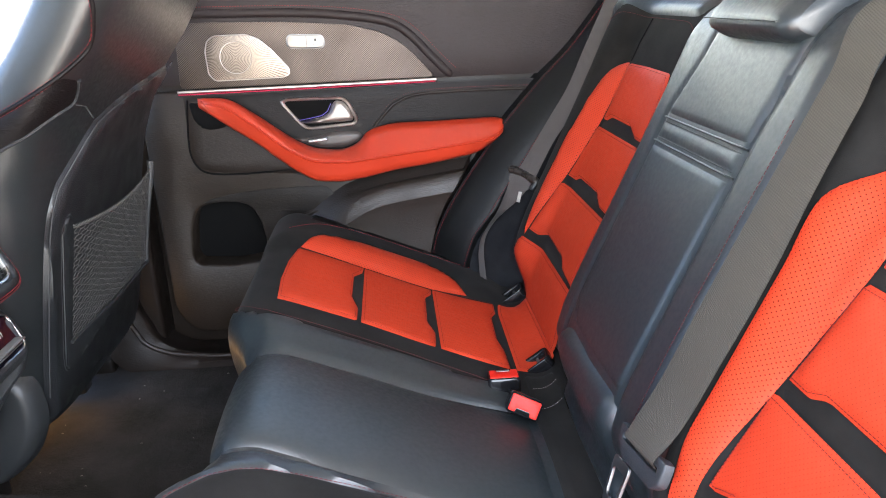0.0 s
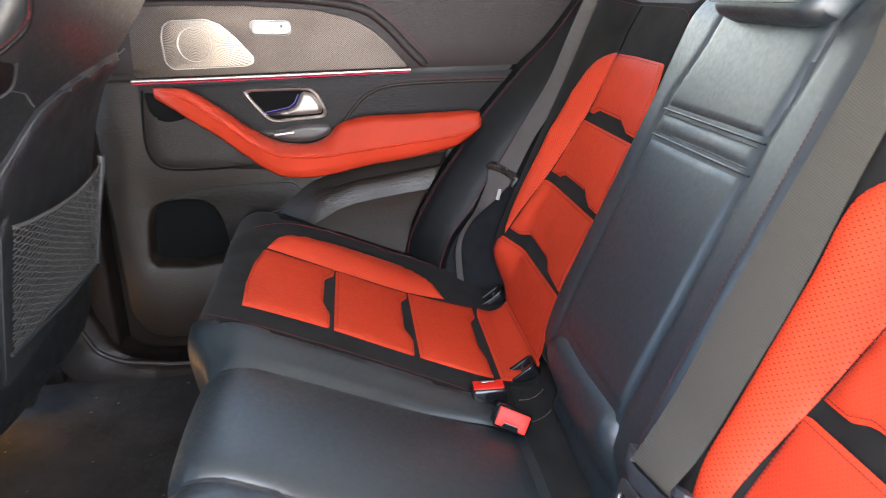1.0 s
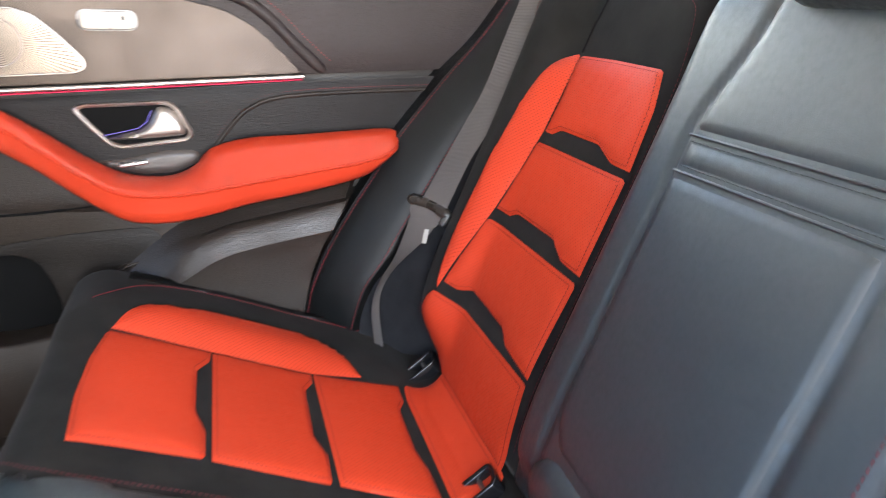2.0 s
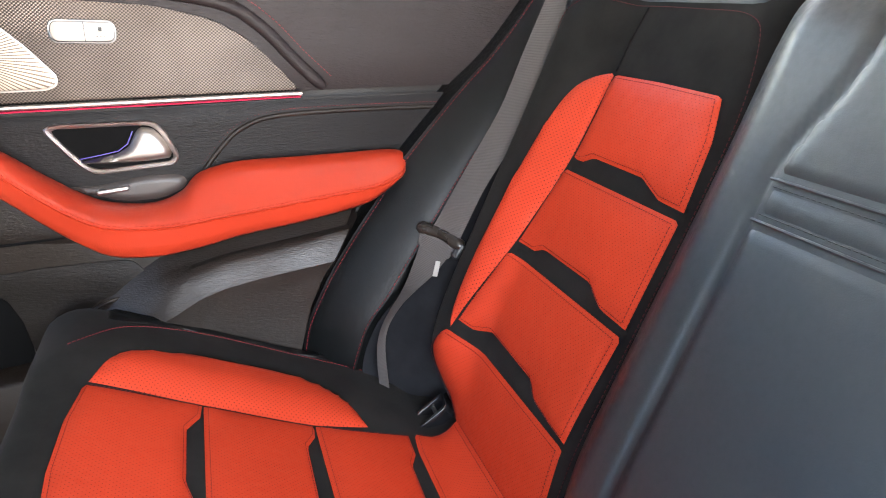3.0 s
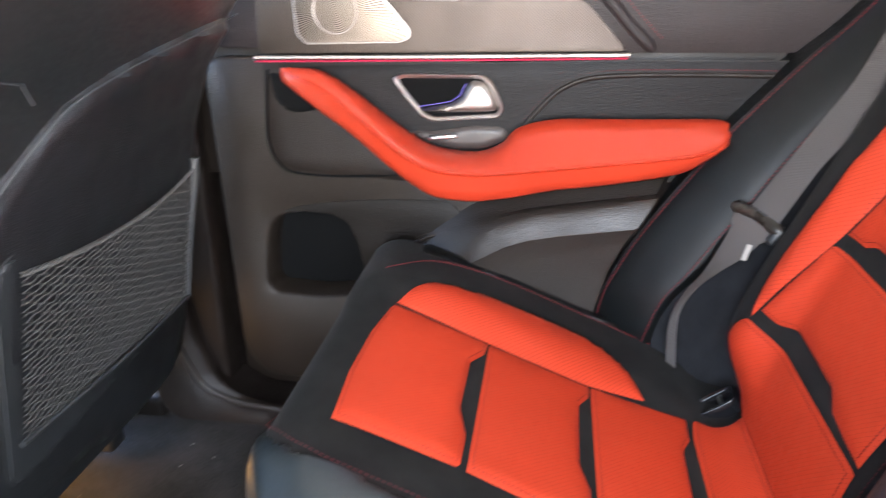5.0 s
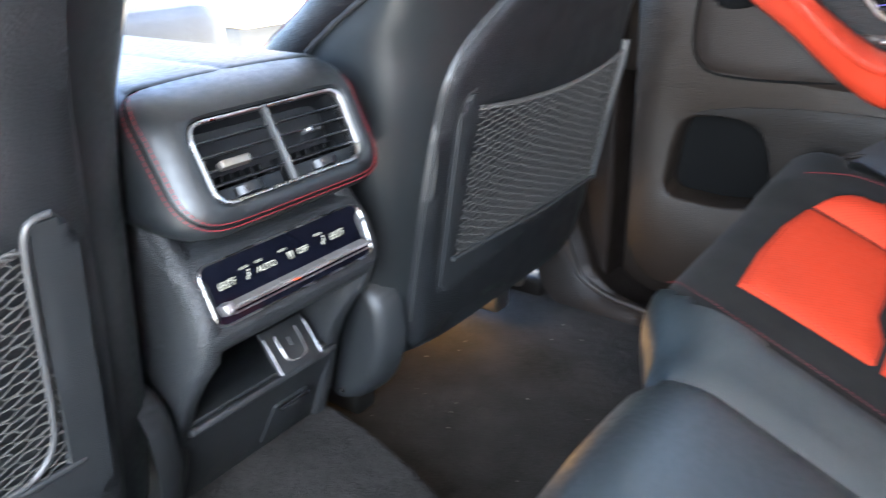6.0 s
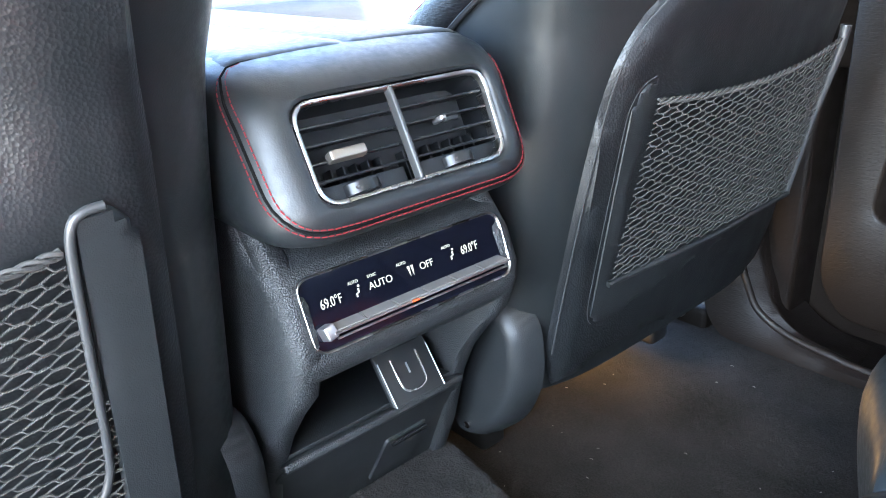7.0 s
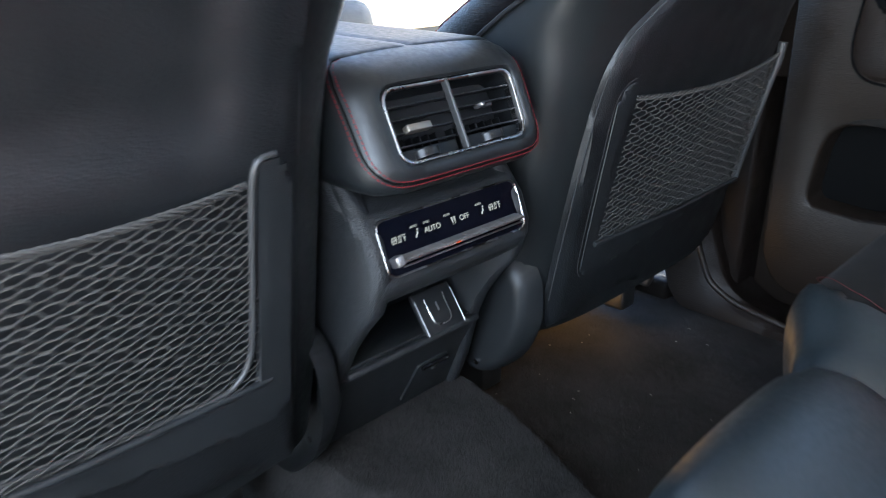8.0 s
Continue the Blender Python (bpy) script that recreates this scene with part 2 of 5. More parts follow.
def resample(pts, step, closed=False):
    P = np.array(pts, float)
    if closed:
        P = np.vstack([P, P[:1]])
    arc = np.concatenate([[0], np.cumsum(np.linalg.norm(np.diff(P, axis=0), axis=1))])
    n = max(2, int(round(arc[-1] / step)))
    at = np.linspace(0, arc[-1], n + 1)
    out = np.stack([np.interp(at, arc, P[:, i]) for i in range(P.shape[1])], 1)
    return out[:-1] if closed else out


def rounded(poly, r, n=5):
    """A 2D outline with its corners rounded."""
    out = []
    k = len(poly)
    for i in range(k):
        a, b, c = (np.array(poly[j % k], float) for j in (i - 1, i, i + 1))
        u, v = a - b, c - b
        lu, lv = np.linalg.norm(u), np.linalg.norm(v)
        q = min(r, lu * 0.45, lv * 0.45)
        p0, p1 = b + u / lu * q, b + v / lv * q
        for j in range(n + 1):
            w = j / n
            out.append((1 - w) ** 2 * p0 + 2 * w * (1 - w) * b + w * w * p1)
    return [tuple(p) for p in out]


def add_strip(bm, rings, closed=True, caps=True):
    """Skins a row of rings of points."""
    vs = [[bm.verts.new(p) for p in ring] for ring in rings]
    n = len(vs[0])
    for a, b in zip(vs, vs[1:]):
        for i in range(n if closed else n - 1):
            j = (i + 1) % n
            bm.faces.new((a[i], a[j], b[j], b[i]))
    if closed and caps:
        bm.faces.new(vs[0][::-1])
        bm.faces.new(vs[-1])
    return bm


def tube(pts, r, sides=8, closed=False, bm=None):
    """A round bar along a line."""
    bm = bm or bmesh.new()
    P = [Vector(p) for p in pts]
    rings = []
    k = len(P)
    last = None
    for i in range(k):
        if closed:
            d = (P[(i + 1) % k] - P[i - 1]).normalized()
        else:
            d = (P[min(i + 1, k - 1)] - P[max(i - 1, 0)]).normalized()
        if last is None:
            u = d.orthogonal().normalized()
        else:
            u = (last - d * last.dot(d)).normalized()
        last = u
        v = d.cross(u)
        rr = r[i] if isinstance(r, (list, tuple)) else r
        rings.append([P[i] + (u * math.cos(2 * math.pi * j / sides) + v * math.sin(2 * math.pi * j / sides)) * rr for j in range(sides)])
    if closed:
        rings.append(rings[0])
        add_strip(bm, rings, caps=False)
        bmesh.ops.remove_doubles(bm, verts=bm.verts, dist=1e-6)
    else:
        add_strip(bm, rings)
    return bm


def box(size, bevel=0.003, m=None, segments=3, bm=None):
    bm = bm or bmesh.new()
    made = bmesh.ops.create_cube(bm, size=1)["verts"]
    bmesh.ops.scale(bm, vec=size, verts=made)
    edges = list({e for v in made for e in v.link_edges})
    if bevel:
        res = bmesh.ops.bevel(bm, geom=edges, offset=bevel, segments=segments, affect="EDGES", profile=0.5)
        made = list({v for f in res["faces"] for v in f.verts} | {v for v in made if v.is_valid})
    if m is not None:
        bmesh.ops.transform(bm, matrix=m, verts=made)
    return bm


def plate(outline, where, depth, bevel=0.002, segments=3):
    """A plate from a 2D outline: where(a, b, h) gives the place; the front is at h = 0, the back at -depth."""
    bm = bmesh.new()
    layer = bm.loops.layers.uv.new("UVMap")
    face = bm.faces.new([bm.verts.new((a, b, 0)) for a, b in outline])
    bm.normal_update()
    if face.normal.z < 0:
        face.normal_flip()
    ext = bmesh.ops.extrude_face_region(bm, geom=[face])
    top = [g for g in ext["geom"] if isinstance(g, bmesh.types.BMVert)]
    for v in bm.verts:
        v.co.z = -depth
    for v in top:
        v.co.z = 0
    if bevel:
        edges = [e for e in bm.edges if all(v.co.z > -depth / 2 for v in e.verts)]
        bmesh.ops.bevel(bm, geom=edges, offset=bevel, segments=segments, affect="EDGES", profile=0.5, clamp_overlap=True)
    for f in bm.faces:
        for loop in f.loops:
            loop[layer].uv = loop.vert.co.xy
    for v in bm.verts:
        v.co = where(*v.co)
    return bm


def ring_plate(outer, inner, where, h_out, h_in, depth, lip=0.0015, n=96):
    """A band between two outlines that share a middle, with walls that go back by depth on both sides."""
    bm = bmesh.new()
    c = np.mean(np.array(inner), axis=0)

    def by_angle(poly):
        P = resample(poly, 0.001, True)
        ang = np.arctan2(P[:, 1] - c[1], P[:, 0] - c[0])
        order = np.argsort(ang)
        ang, P = ang[order], P[order]
        ang = np.concatenate([ang - 2 * np.pi, ang, ang + 2 * np.pi])
        P = np.vstack([P, P, P])
        at = np.linspace(-np.pi, np.pi, n, endpoint=False)
        return np.stack([np.interp(at, ang, P[:, k]) for k in (0, 1)], 1)

    o, i = by_angle(outer), by_angle(inner)
    d = i - o
    w = np.linalg.norm(d, axis=1)[:, None]
    e = np.minimum(lip / np.maximum(w, 1e-6), 0.3)
    rings = [(o, h_out - depth), (o, h_out - lip), (o + d * e * 0.35, h_out - lip * 0.3), (o + d * e, h_out), (o + d * 0.5, (h_out + h_in) / 2), (i - d * e, h_in), (i - d * e * 0.35, h_in - lip * 0.3), (i, h_in - lip), (i, h_in - depth)]
    add_strip(bm, [[where(p[0], p[1], h) for p in ring] for ring, h in rings], caps=False)
    return bm


def inside_grid(bm, faces, step):
    """Cuts faces that lie flat in xy into a grid."""
    lo = [min(v.co[k] for f in faces for v in f.verts) for k in (0, 1)]
    hi = [max(v.co[k] for f in faces for v in f.verts) for k in (0, 1)]
    for k in (0, 1):
        count = int((hi[k] - lo[k]) / step)
        for i in range(1, count + 1):
            at = lo[k] + (hi[k] - lo[k]) * i / (count + 1)
            co = [0, 0, 0]
            co[k] = at
            no = [0, 0, 0]
            no[k] = 1
            fs = [f for f in bm.faces if f.material_index == 1]
            geom = fs + list({e for f in fs for e in f.edges}) + list({v for f in fs for v in f.verts})
            bmesh.ops.bisect_plane(bm, geom=geom, plane_co=co, plane_no=no, dist=1e-6)


def patch(outline, where, lift=0.004, roll=0.008, step=0.012, puff=0.0, sink=0.002):
    """An upholstered panel from a 2D outline: where(a, b, h) gives the place. Its edge turns down over roll; puff swells the middle."""
    bm = bmesh.new()
    layer = bm.loops.layers.uv.new("UVMap")
    dense = resample(outline, step * 0.7, True)
    face = bm.faces.new([bm.verts.new((a, b, 0)) for a, b in dense])
    bm.normal_update()
    if face.normal.z < 0:
        face.normal_flip()
    heights = {}
    for v in face.verts:
        heights[v] = 0
    for k in (0.12, 0.35, 0.53):
        bmesh.ops.inset_region(bm, faces=[face], thickness=roll * k, use_even_offset=True)
    face.material_index = 1
    inside_grid(bm, [face], step)
    for f in bm.faces:
        f.material_index = 0
    V = np.array([v.co[:2] for v in bm.verts])
    A = dense
    B = np.roll(dense, -1, axis=0)
    d2 = np.full(len(V), 1e9)
    for a, b in zip(A, B):
        ab = b - a
        u = np.clip(((V - a) @ ab) / max(ab @ ab, 1e-12), 0, 1)
        d2 = np.minimum(d2, np.sum((V - a - u[:, None] * ab) ** 2, axis=1))
    d = np.sqrt(d2)
    h = -sink + (lift + sink) * np.sqrt(np.clip(1 - (1 - np.clip(d / roll, 0, 1)) ** 2, 0, 1)) + puff * (1 - np.exp(-d / 0.03))
    for f in bm.faces:
        for loop in f.loops:
            loop[layer].uv = loop.vert.co.xy
    bm.verts.index_update()
    for v, hh in zip(list(bm.verts), h):
        v.co = where(v.co.x, v.co.y, float(hh))
    return bm


def stitch(points, where, h=0.003, dash=0.0036, gap=0.0018, r=0.00042, bm=None, smooth=True):
    """A row of stitches along a line of (a, b)."""
    bm = bm or bmesh.new()
    P = resample(curve_points(points, 10) if smooth else points, 0.001)
    arc = np.concatenate([[0], np.cumsum(np.linalg.norm(np.diff(P, axis=0), axis=1))])
    s = 0.0
    while s + dash < arc[-1]:
        ends = []
        for k in (s, s + dash * 0.5, s + dash):
            a, b = np.interp(k, arc, P[:, 0]), np.interp(k, arc, P[:, 1])
            ends.append(Vector(where(a, b, h + (0.0004 if k == s + dash * 0.5 else 0))))
        tube(ends, r, 4, bm=bm)
        s += dash + gap
    return bm


def inset(poly, d):
    """A 2D outline drawn in by d."""
    P = np.array(poly, float)
    if np.sum(P[:, 0] * np.roll(P[:, 1], -1) - np.roll(P[:, 0], -1) * P[:, 1]) < 0:
        P = P[::-1]
    out = []
    for i in range(len(P)):
        u = P[i] - P[i - 1]
        v = P[(i + 1) % len(P)] - P[i]
        u, v = u / np.linalg.norm(u), v / np.linalg.norm(v)
        n = np.array((-u[1] - v[1], u[0] + v[0]))
        n /= max(np.linalg.norm(n), 1e-6)
        k = max(n @ np.array((-v[1], v[0])), 0.45)
        out.append(tuple(P[i] + n * d / k))
    return out


def ribbon(left, right, thick=0.0014):
    """A woven band between two edges."""
    bm = bmesh.new()
    layer = bm.loops.layers.uv.new("UVMap")
    n = 60
    L = np.array(curve_points(left, 10))
    R = np.array(curve_points(right, 10))
    L = np.stack([np.interp(np.linspace(0, 1, n), np.linspace(0, 1, len(L)), L[:, k]) for k in range(3)], 1)
    R = np.stack([np.interp(np.linspace(0, 1, n), np.linspace(0, 1, len(R)), R[:, k]) for k in range(3)], 1)
    arc = np.concatenate([[0], np.cumsum(np.linalg.norm(np.diff((L + R) / 2, axis=0), axis=1))])
    grid = []
    for i in range(n):
        row = []
        t = (L[min(i + 1, n - 1)] - L[max(i - 1, 0)])
        nor = np.cross(R[i] - L[i], t)
        nor /= np.linalg.norm(nor)
        for j in range(9):
            w = j / 8
            edge = 0.35 if j in (0, 8) else 1.0
            row.append((L[i] * (1 - w) + R[i] * w, nor * thick * edge / 2, arc[i], w * np.linalg.norm(R[i] - L[i])))
        grid.append(row)
    for side in (1, -1):
        vs = [[bm.verts.new(p + q * side) for p, q, _, _ in row] for row in grid]
        for i in range(n - 1):
            for j in range(8):
                f = bm.faces.new((vs[i][j], vs[i + 1][j], vs[i + 1][j + 1], vs[i][j + 1]))
                for loop, (a, b) in zip(f.loops, ((i, j), (i + 1, j), (i + 1, j + 1), (i, j + 1))):
                    loop[layer].uv = (grid[a][b][2], grid[a][b][3])
    bmesh.ops.remove_doubles(bm, verts=bm.verts, dist=1e-5)
    return bm


def slab(lo, hi, bevel=0.004):
    size = [b - a for a, b in zip(lo, hi)]
    return box(size, bevel, pose(*[(a + b) / 2 for a, b in zip(lo, hi)]))


def smoothstep(x, lo, hi):
    u = min(max((x - lo) / (hi - lo), 0), 1)
    return u * u * (3 - 2 * u)


# ---- the bench: one profile, shared by the three rear seats ----
PROFILE = [(.335, -.03), (.30, .06), (.27, .16), (.253, .24), (.252, .285), (.268, .314), (.30, .323), (.335, .316), (.4435, .272), (.57, .219), (.69, .178),
           (.735, .170), (.762, .195), (.775, .25), (.795, .318), (.842, .425), (.892, .535), (.925, .61), (.955, .68), (.98, .72), (1.02, .735), (1.08, .73)]
LINE = np.array(curve_points(PROFILE, 14))
ARC = np.concatenate([[0], np.cumsum(np.linalg.norm(np.diff(LINE, axis=0), axis=1))])
TAN = np.gradient(LINE, axis=0)
TAN /= np.linalg.norm(TAN, axis=1)[:, None]


def swell(s, y):
    """How far the padding stands above the profile."""
    cushion = smoothstep(s, 0.33, 0.40) * (1 - smoothstep(s, 0.80, 0.88))
    back = smoothstep(s, 0.90, 0.98)
    a = abs(y)
    hc = 0.016 * smoothstep(a, 0.49, 0.56) - 0.05 * smoothstep(a, 0.69, 0.73)
    hc -= 0.014 * (1 - smoothstep(a, 0.115, 0.20))
    if a < 0.115:
        hc += 0.007 * (1 - (a / 0.115) ** 2) - 0.003 * math.exp(-((a - 0.115) / 0.006) ** 2)
    front = -0.044 * (1 - smoothstep(s, 0.34, 0.46)) * (1 - smoothstep(a, 0.12, 0.24))
    if y > -0.05:
        wing = 0.030 * smoothstep(y, 0.47, 0.56) - 0.06 * smoothstep(y, 0.58, 0.68)
    else:
        q = -y
        wing = 0.030 * (1 - smoothstep(q, 0.205, 0.285)) * smoothstep(q, 0.17, 0.215)
    flank = 0.036 * smoothstep(0.245 - a if y > 0 else 0.215 - a, 0.0, 0.07)
    taper = smoothstep(s, 1.31, 1.42)
    flank -= 0.004 * (math.exp(-((y - 0.141 + 0.034 * taper) / 0.005) ** 2) + math.exp(-((y + 0.096 + 0.014 * taper) / 0.005) ** 2))
    hb = wing + flank * (1 - 0.6 * smoothstep(s, 1.42, 1.5))
    return cushion * hc + back * hb + front


def bench(s, y, h=0.0):
    x, z = np.interp(s, ARC, LINE[:, 0]), np.interp(s, ARC, LINE[:, 1])
    tx, tz = np.interp(s, ARC, TAN[:, 0]), np.interp(s, ARC, TAN[:, 1])
    k = h + swell(s, y)
    return Vector((x - tz * k, y, z + tx * k))


def bench_body(s0, s1, y0, y1, step=0.011, thick=0.05):
    """A padded block of the bench between two arcs and two sides, with rounded sides and a flat back."""
    bm = bmesh.new()
    ns, ny = int((s1 - s0) / step), max(4, int((y1 - y0) / step))
    rings = []
    for i in range(ns + 1):
        s = s0 + (s1 - s0) * i / ns
        end = min(i, ns - i)
        drop = 0.012 * (1 - min(end / 2, 1)) ** 2
        ring = []
        for j in range(ny + 1):
            y = y0 + (y1 - y0) * j / ny
            e = min(j, ny - j)
            d = drop + (0.008 if e == 0 else 0.002 if e == 1 else 0)
            ring.append(bench(s, y, -d))
        ring.append(bench(s, y1, -thick))
        ring.append(bench(s, y0, -thick))
        rings.append(ring)
    add_strip(bm, rings)
    return bm


def mirror(points):
    return [(s, -y) for s, y in points]


def slide(points, dy):
    return [(s, y + dy) for s, y in points]


# ---- setting: shell of the car ----
def ground_part(name, bm, mat, label, category):
    ob = part(name, bm, mat, None)
    return tagged(ob, label, category, kind="structure")


def grid_sheet(x0, x1, y0, y1, nx, ny, height):
    bm = bmesh.new()
    vs = [[bm.verts.new((x0 + (x1 - x0) * i / nx, y0 + (y1 - y0) * j / ny, height(x0 + (x1 - x0) * i / nx, y0 + (y1 - y0) * j / ny))) for j in range(ny + 1)] for i in range(nx + 1)]
    for i in range(nx):
        for j in range(ny):
            bm.faces.new((vs[i][j], vs[i + 1][j], vs[i + 1][j + 1], vs[i][j + 1]))
    return bm


def floor_height(x, y):
    a = abs(y)
    half = 0.118 - 0.10 * smoothstep(x, -0.10, 0.35)
    t = 0.104 * (1 - smoothstep(a, half - 0.004, half + 0.026))
    side = 0.008 * smoothstep(a, 0.60, 0.70)
    ramp = 0.05 * smoothstep(-x, 0.35, 0.7)
    return -0.012 + t * 1.12 + side + ramp + 0.002 * noise.noise((x * 9, y * 9, 0))


ground_part("floor", grid_sheet(-0.95, 0.45, -0.76, 0.735, 120, 260, floor_height), floor_carpet, "black carpeted car floor with a raised centre tunnel", "floor")


# ---- rear seats ----
CUSHION_PANELS = [
    [(.418, .257), (.547, .260), (.547, .312), (.535, .352), (.535, .448), (.550, .478), (.552, .503), (.424, .505), (.415, .43), (.413, .34)],
    [(.554, .259), (.681, .252), (.684, .308), (.672, .345), (.674, .455), (.687, .480), (.689, .503), (.554, .503)],
    [(.690, .252), (.807, .236), (.807, .300), (.800, .345), (.803, .440), (.815, .466), (.817, .507), (.691, .504)],
    [(.818, .236), (.894, .252), (.894, .505), (.826, .512), (.821, .470)],
]
CUSHION_SLOTS = [[(.540, .258), (.562, .258), (.562, .503), (.545, .503), (.526, .448), (.526, .350), (.540, .305)],
                 [(.675, .251), (.697, .250), (.697, .503), (.682, .503), (.664, .455), (.664, .340), (.675, .300)],
                 [(.800, .238), (.824, .236), (.824, .500), (.808, .500), (.794, .445), (.792, .340), (.800, .296)]]
CUSHION_BAND = [(.428, .510), (.445, .553), (.476, .584), (.546, .600), (.644, .606), (.700, .590), (.735, .555), (.762, .514), (.69, .5055), (.55, .5045)]
BACK_PANELS = [
    [(.893, .262), (.893, .505), (.925, .565), (.960, .580), (.990, .562), (1.004, .545), (1.004, .262)],
    [(1.010, .262), (1.012, .300), (1.016, .338), (1.031, .360), (1.034, .478), (1.022, .505), (1.022, .532), (1.132, .505), (1.132, .252)],
    [(1.141, .252), (1.142, .300), (1.147, .314), (1.158, .336), (1.158, .446), (1.149, .466), (1.149, .498), (1.253, .478), (1.253, .251)],
    [(1.262, .251), (1.263, .292), (1.267, .304), (1.277, .332), (1.277, .430), (1.268, .450), (1.268, .472), (1.372, .461), (1.373, .375), (1.371, .272), (1.330, .258)],
]
BACK_SLOTS = [[(1.000, .262), (1.020, .262), (1.040, .355), (1.042, .480), (1.026, .512), (1.016, .536), (1.000, .536)],
              [(1.126, .252), (1.146, .252), (1.166, .330), (1.166, .450), (1.154, .478), (1.142, .506), (1.126, .506)],
              [(1.247, .250), (1.267, .250), (1.285, .326), (1.285, .434), (1.273, .456), (1.262, .478), (1.247, .478)]]
BACK_BAND = [(1.008, .541), (1.020, .546), (1.05, .550), (1.10, .551), (1.16, .547), (1.231, .540), (1.30, .529), (1.341, .516), (1.362, .498), (1.372, .475), (1.373, .4635), (1.264, .4765), (1.144, .502), (1.022, .536), (1.010, .540)]


def smooth_band(points, k):
    """A band outline whose outer edge, its first k points, runs as one smooth curve."""
    return [tuple(p) for p in curve_points(points[:k], 6)] + list(points[k:])


def outer_seat(label, cushion_map, back_map, y0, y1):
    """An outer rear seat: suede border, red panels, dark inserts, leather flank."""
    seat = thing("rear_seat", label, "car seat", bench(0.1, (y0 + y1) / 2), "rear seats")

    def add(name, bm, mat, note=""):
        ob = part(name, bm, mat, seat, note)
        ob.matrix_parent_inverse = Matrix.Translation(-Vector(seat.location))
        return ob

    def seamed(panel, line):
        q = inset(line, 0.0042)
        part("panel_seam", stitch(q + q[:1], bench, 0.0056, 0.0028, 0.0016, 0.00036, smooth=False), red_thread, panel)

    lo, hi = min(y0, y1), max(y0, y1)
    add("cushion", bench_body(0.0, 0.885, lo, hi), black_suede, "black suede cushion border")
    b0, b1 = (0.242, 0.72) if y0 + y1 > 0 else (-0.72, -0.205)
    add("backrest", bench_body(0.895, 1.572, b0, b1), black_suede, "black suede backrest border")
    side = 1 if y0 + y1 > 0 else -1
    # leather round the front of the cushion and down to the middle seat
    fl = [(.03, .135), (.03, .66), (.285, .66), (.298, .60), (.306, .45), (.318, .32), (.346, .252), (.378, .220), (.412, .203), (.52, .196), (.61, .194), (.70, .188), (.79, .176), (.82, .170), (.82, .128), (.60, .1165), (.36, .1165)]
    seam = [(.303, .56), (.311, .45), (.323, .325), (.351, .258), (.383, .225), (.412, .209), (.45, .201), (.52, .200), (.61, .198), (.70, .191), (.78, .177)]
    if side < 0:
        fl = fl[:7] + [(.378, .214), (.404, .191), (.435, .170), (.47, .157), (.515, .148), (.61, .138), (.70, .136), (.78, .134), (.815, .132)] + fl[14:]
        seam = [(.303, .56), (.311, .45), (.323, .325), (.349, .256), (.380, .222), (.404, .197), (.435, .176), (.47, .163), (.515, .154), (.61, .144), (.70, .142), (.78, .140)]
    add("cushion_side", patch([(s, y * side) for s, y in fl], bench, 0.0052, 0.006, 0.012), black_leather, "black leather cushion front and side")
    for p in CUSHION_SLOTS:
        add("slot_insert", patch(cushion_map(p), bench, 0.0010, 0.003, 0.014), black_suede)
    for p in CUSHION_PANELS:
        panel = add("seat_panel", patch(cushion_map(p), bench, 0.0045, 0.005, 0.012, puff=0.002, sink=-0.0016), red_fine, "red perforated leather panel")
        seamed(panel, cushion_map(p))
    add("cushion_bolster", patch(smooth_band(cushion_map(CUSHION_BAND), 8), bench, 0.0050, 0.006, 0.012, puff=0.003, sink=-0.0016), red_perforated, "red perforated leather bolster")
    band = smooth_band(back_map(BACK_BAND), 11)
    slots, panels = [back_map(p) for p in BACK_SLOTS], [back_map(p) for p in BACK_PANELS]
    if side < 0:
        # beside the door the edge band runs on down past the lowest insert
        slid = back_map(BACK_BAND)
        band = [(.905, -.240), (.95, -.239), (.99, -.237), (1.018, -.2325), (1.05, -.2285)] + [(s, max(y, -.229)) for s, y in slid[3:7]] + slid[7:13] + [(1.08, -.2655), (1.046, -.260), (1.02, -.258), (.98, -.259), (.905, -.262)]
        band = smooth_band(band, 13)
        slots = [[(s, min(y, -.264)) for s, y in slots[0]]] + slots[1:]
        panels = [[(s, min(y, -.266)) for s, y in p] for p in panels[:2]] + panels[2:]
    for p in slots:
        add("slot_insert", patch(p, bench, 0.0010, 0.003, 0.014), black_suede)
    for p in panels:
        panel = add("back_panel", patch(p, bench, 0.0045, 0.005, 0.012, puff=0.002, sink=-0.0016), red_fine, "red perforated leather panel")
        seamed(panel, p)
    add("back_bolster", patch(band, bench, 0.0050, 0.006, 0.012, puff=0.003, sink=-0.0016), red_perforated, "red perforated leather bolster")
    top = rounded([(1.458, .27), (1.458, .56), (1.42, .63), (1.45, .66), (1.55, .60), (1.565, .27)], 0.02)
    top = back_map(top) if side > 0 else [(s, min(y, -.262)) for s, y in back_map(top)]
    add("shoulder_pad", patch(top, bench, 0.006, 0.012, 0.014, puff=0.006), black_leather, "black leather shoulder pad")
    # red seams
    bm = stitch([(s, y * side) for s, y in seam], bench, 0.0036)
    add("seam", bm, red_thread, "dark red stitching")
    add("outer_side", patch(cushion_map([(.425, .655), (.52, .676), (.62, .683), (.74, .673), (.83, .655), (.83, .708), (.62, .713), (.43, .708)]), bench, 0.003, 0.005, 0.012), bolster_leather, "black leather outer side")
    add("outer_seam", stitch(cushion_map([(.402, .575), (.45, .64), (.52, .668), (.62, .675), (.74, .665), (.84, .64)]), bench, 0.0018, r=0.0006), bright_thread, "dark red stitching")
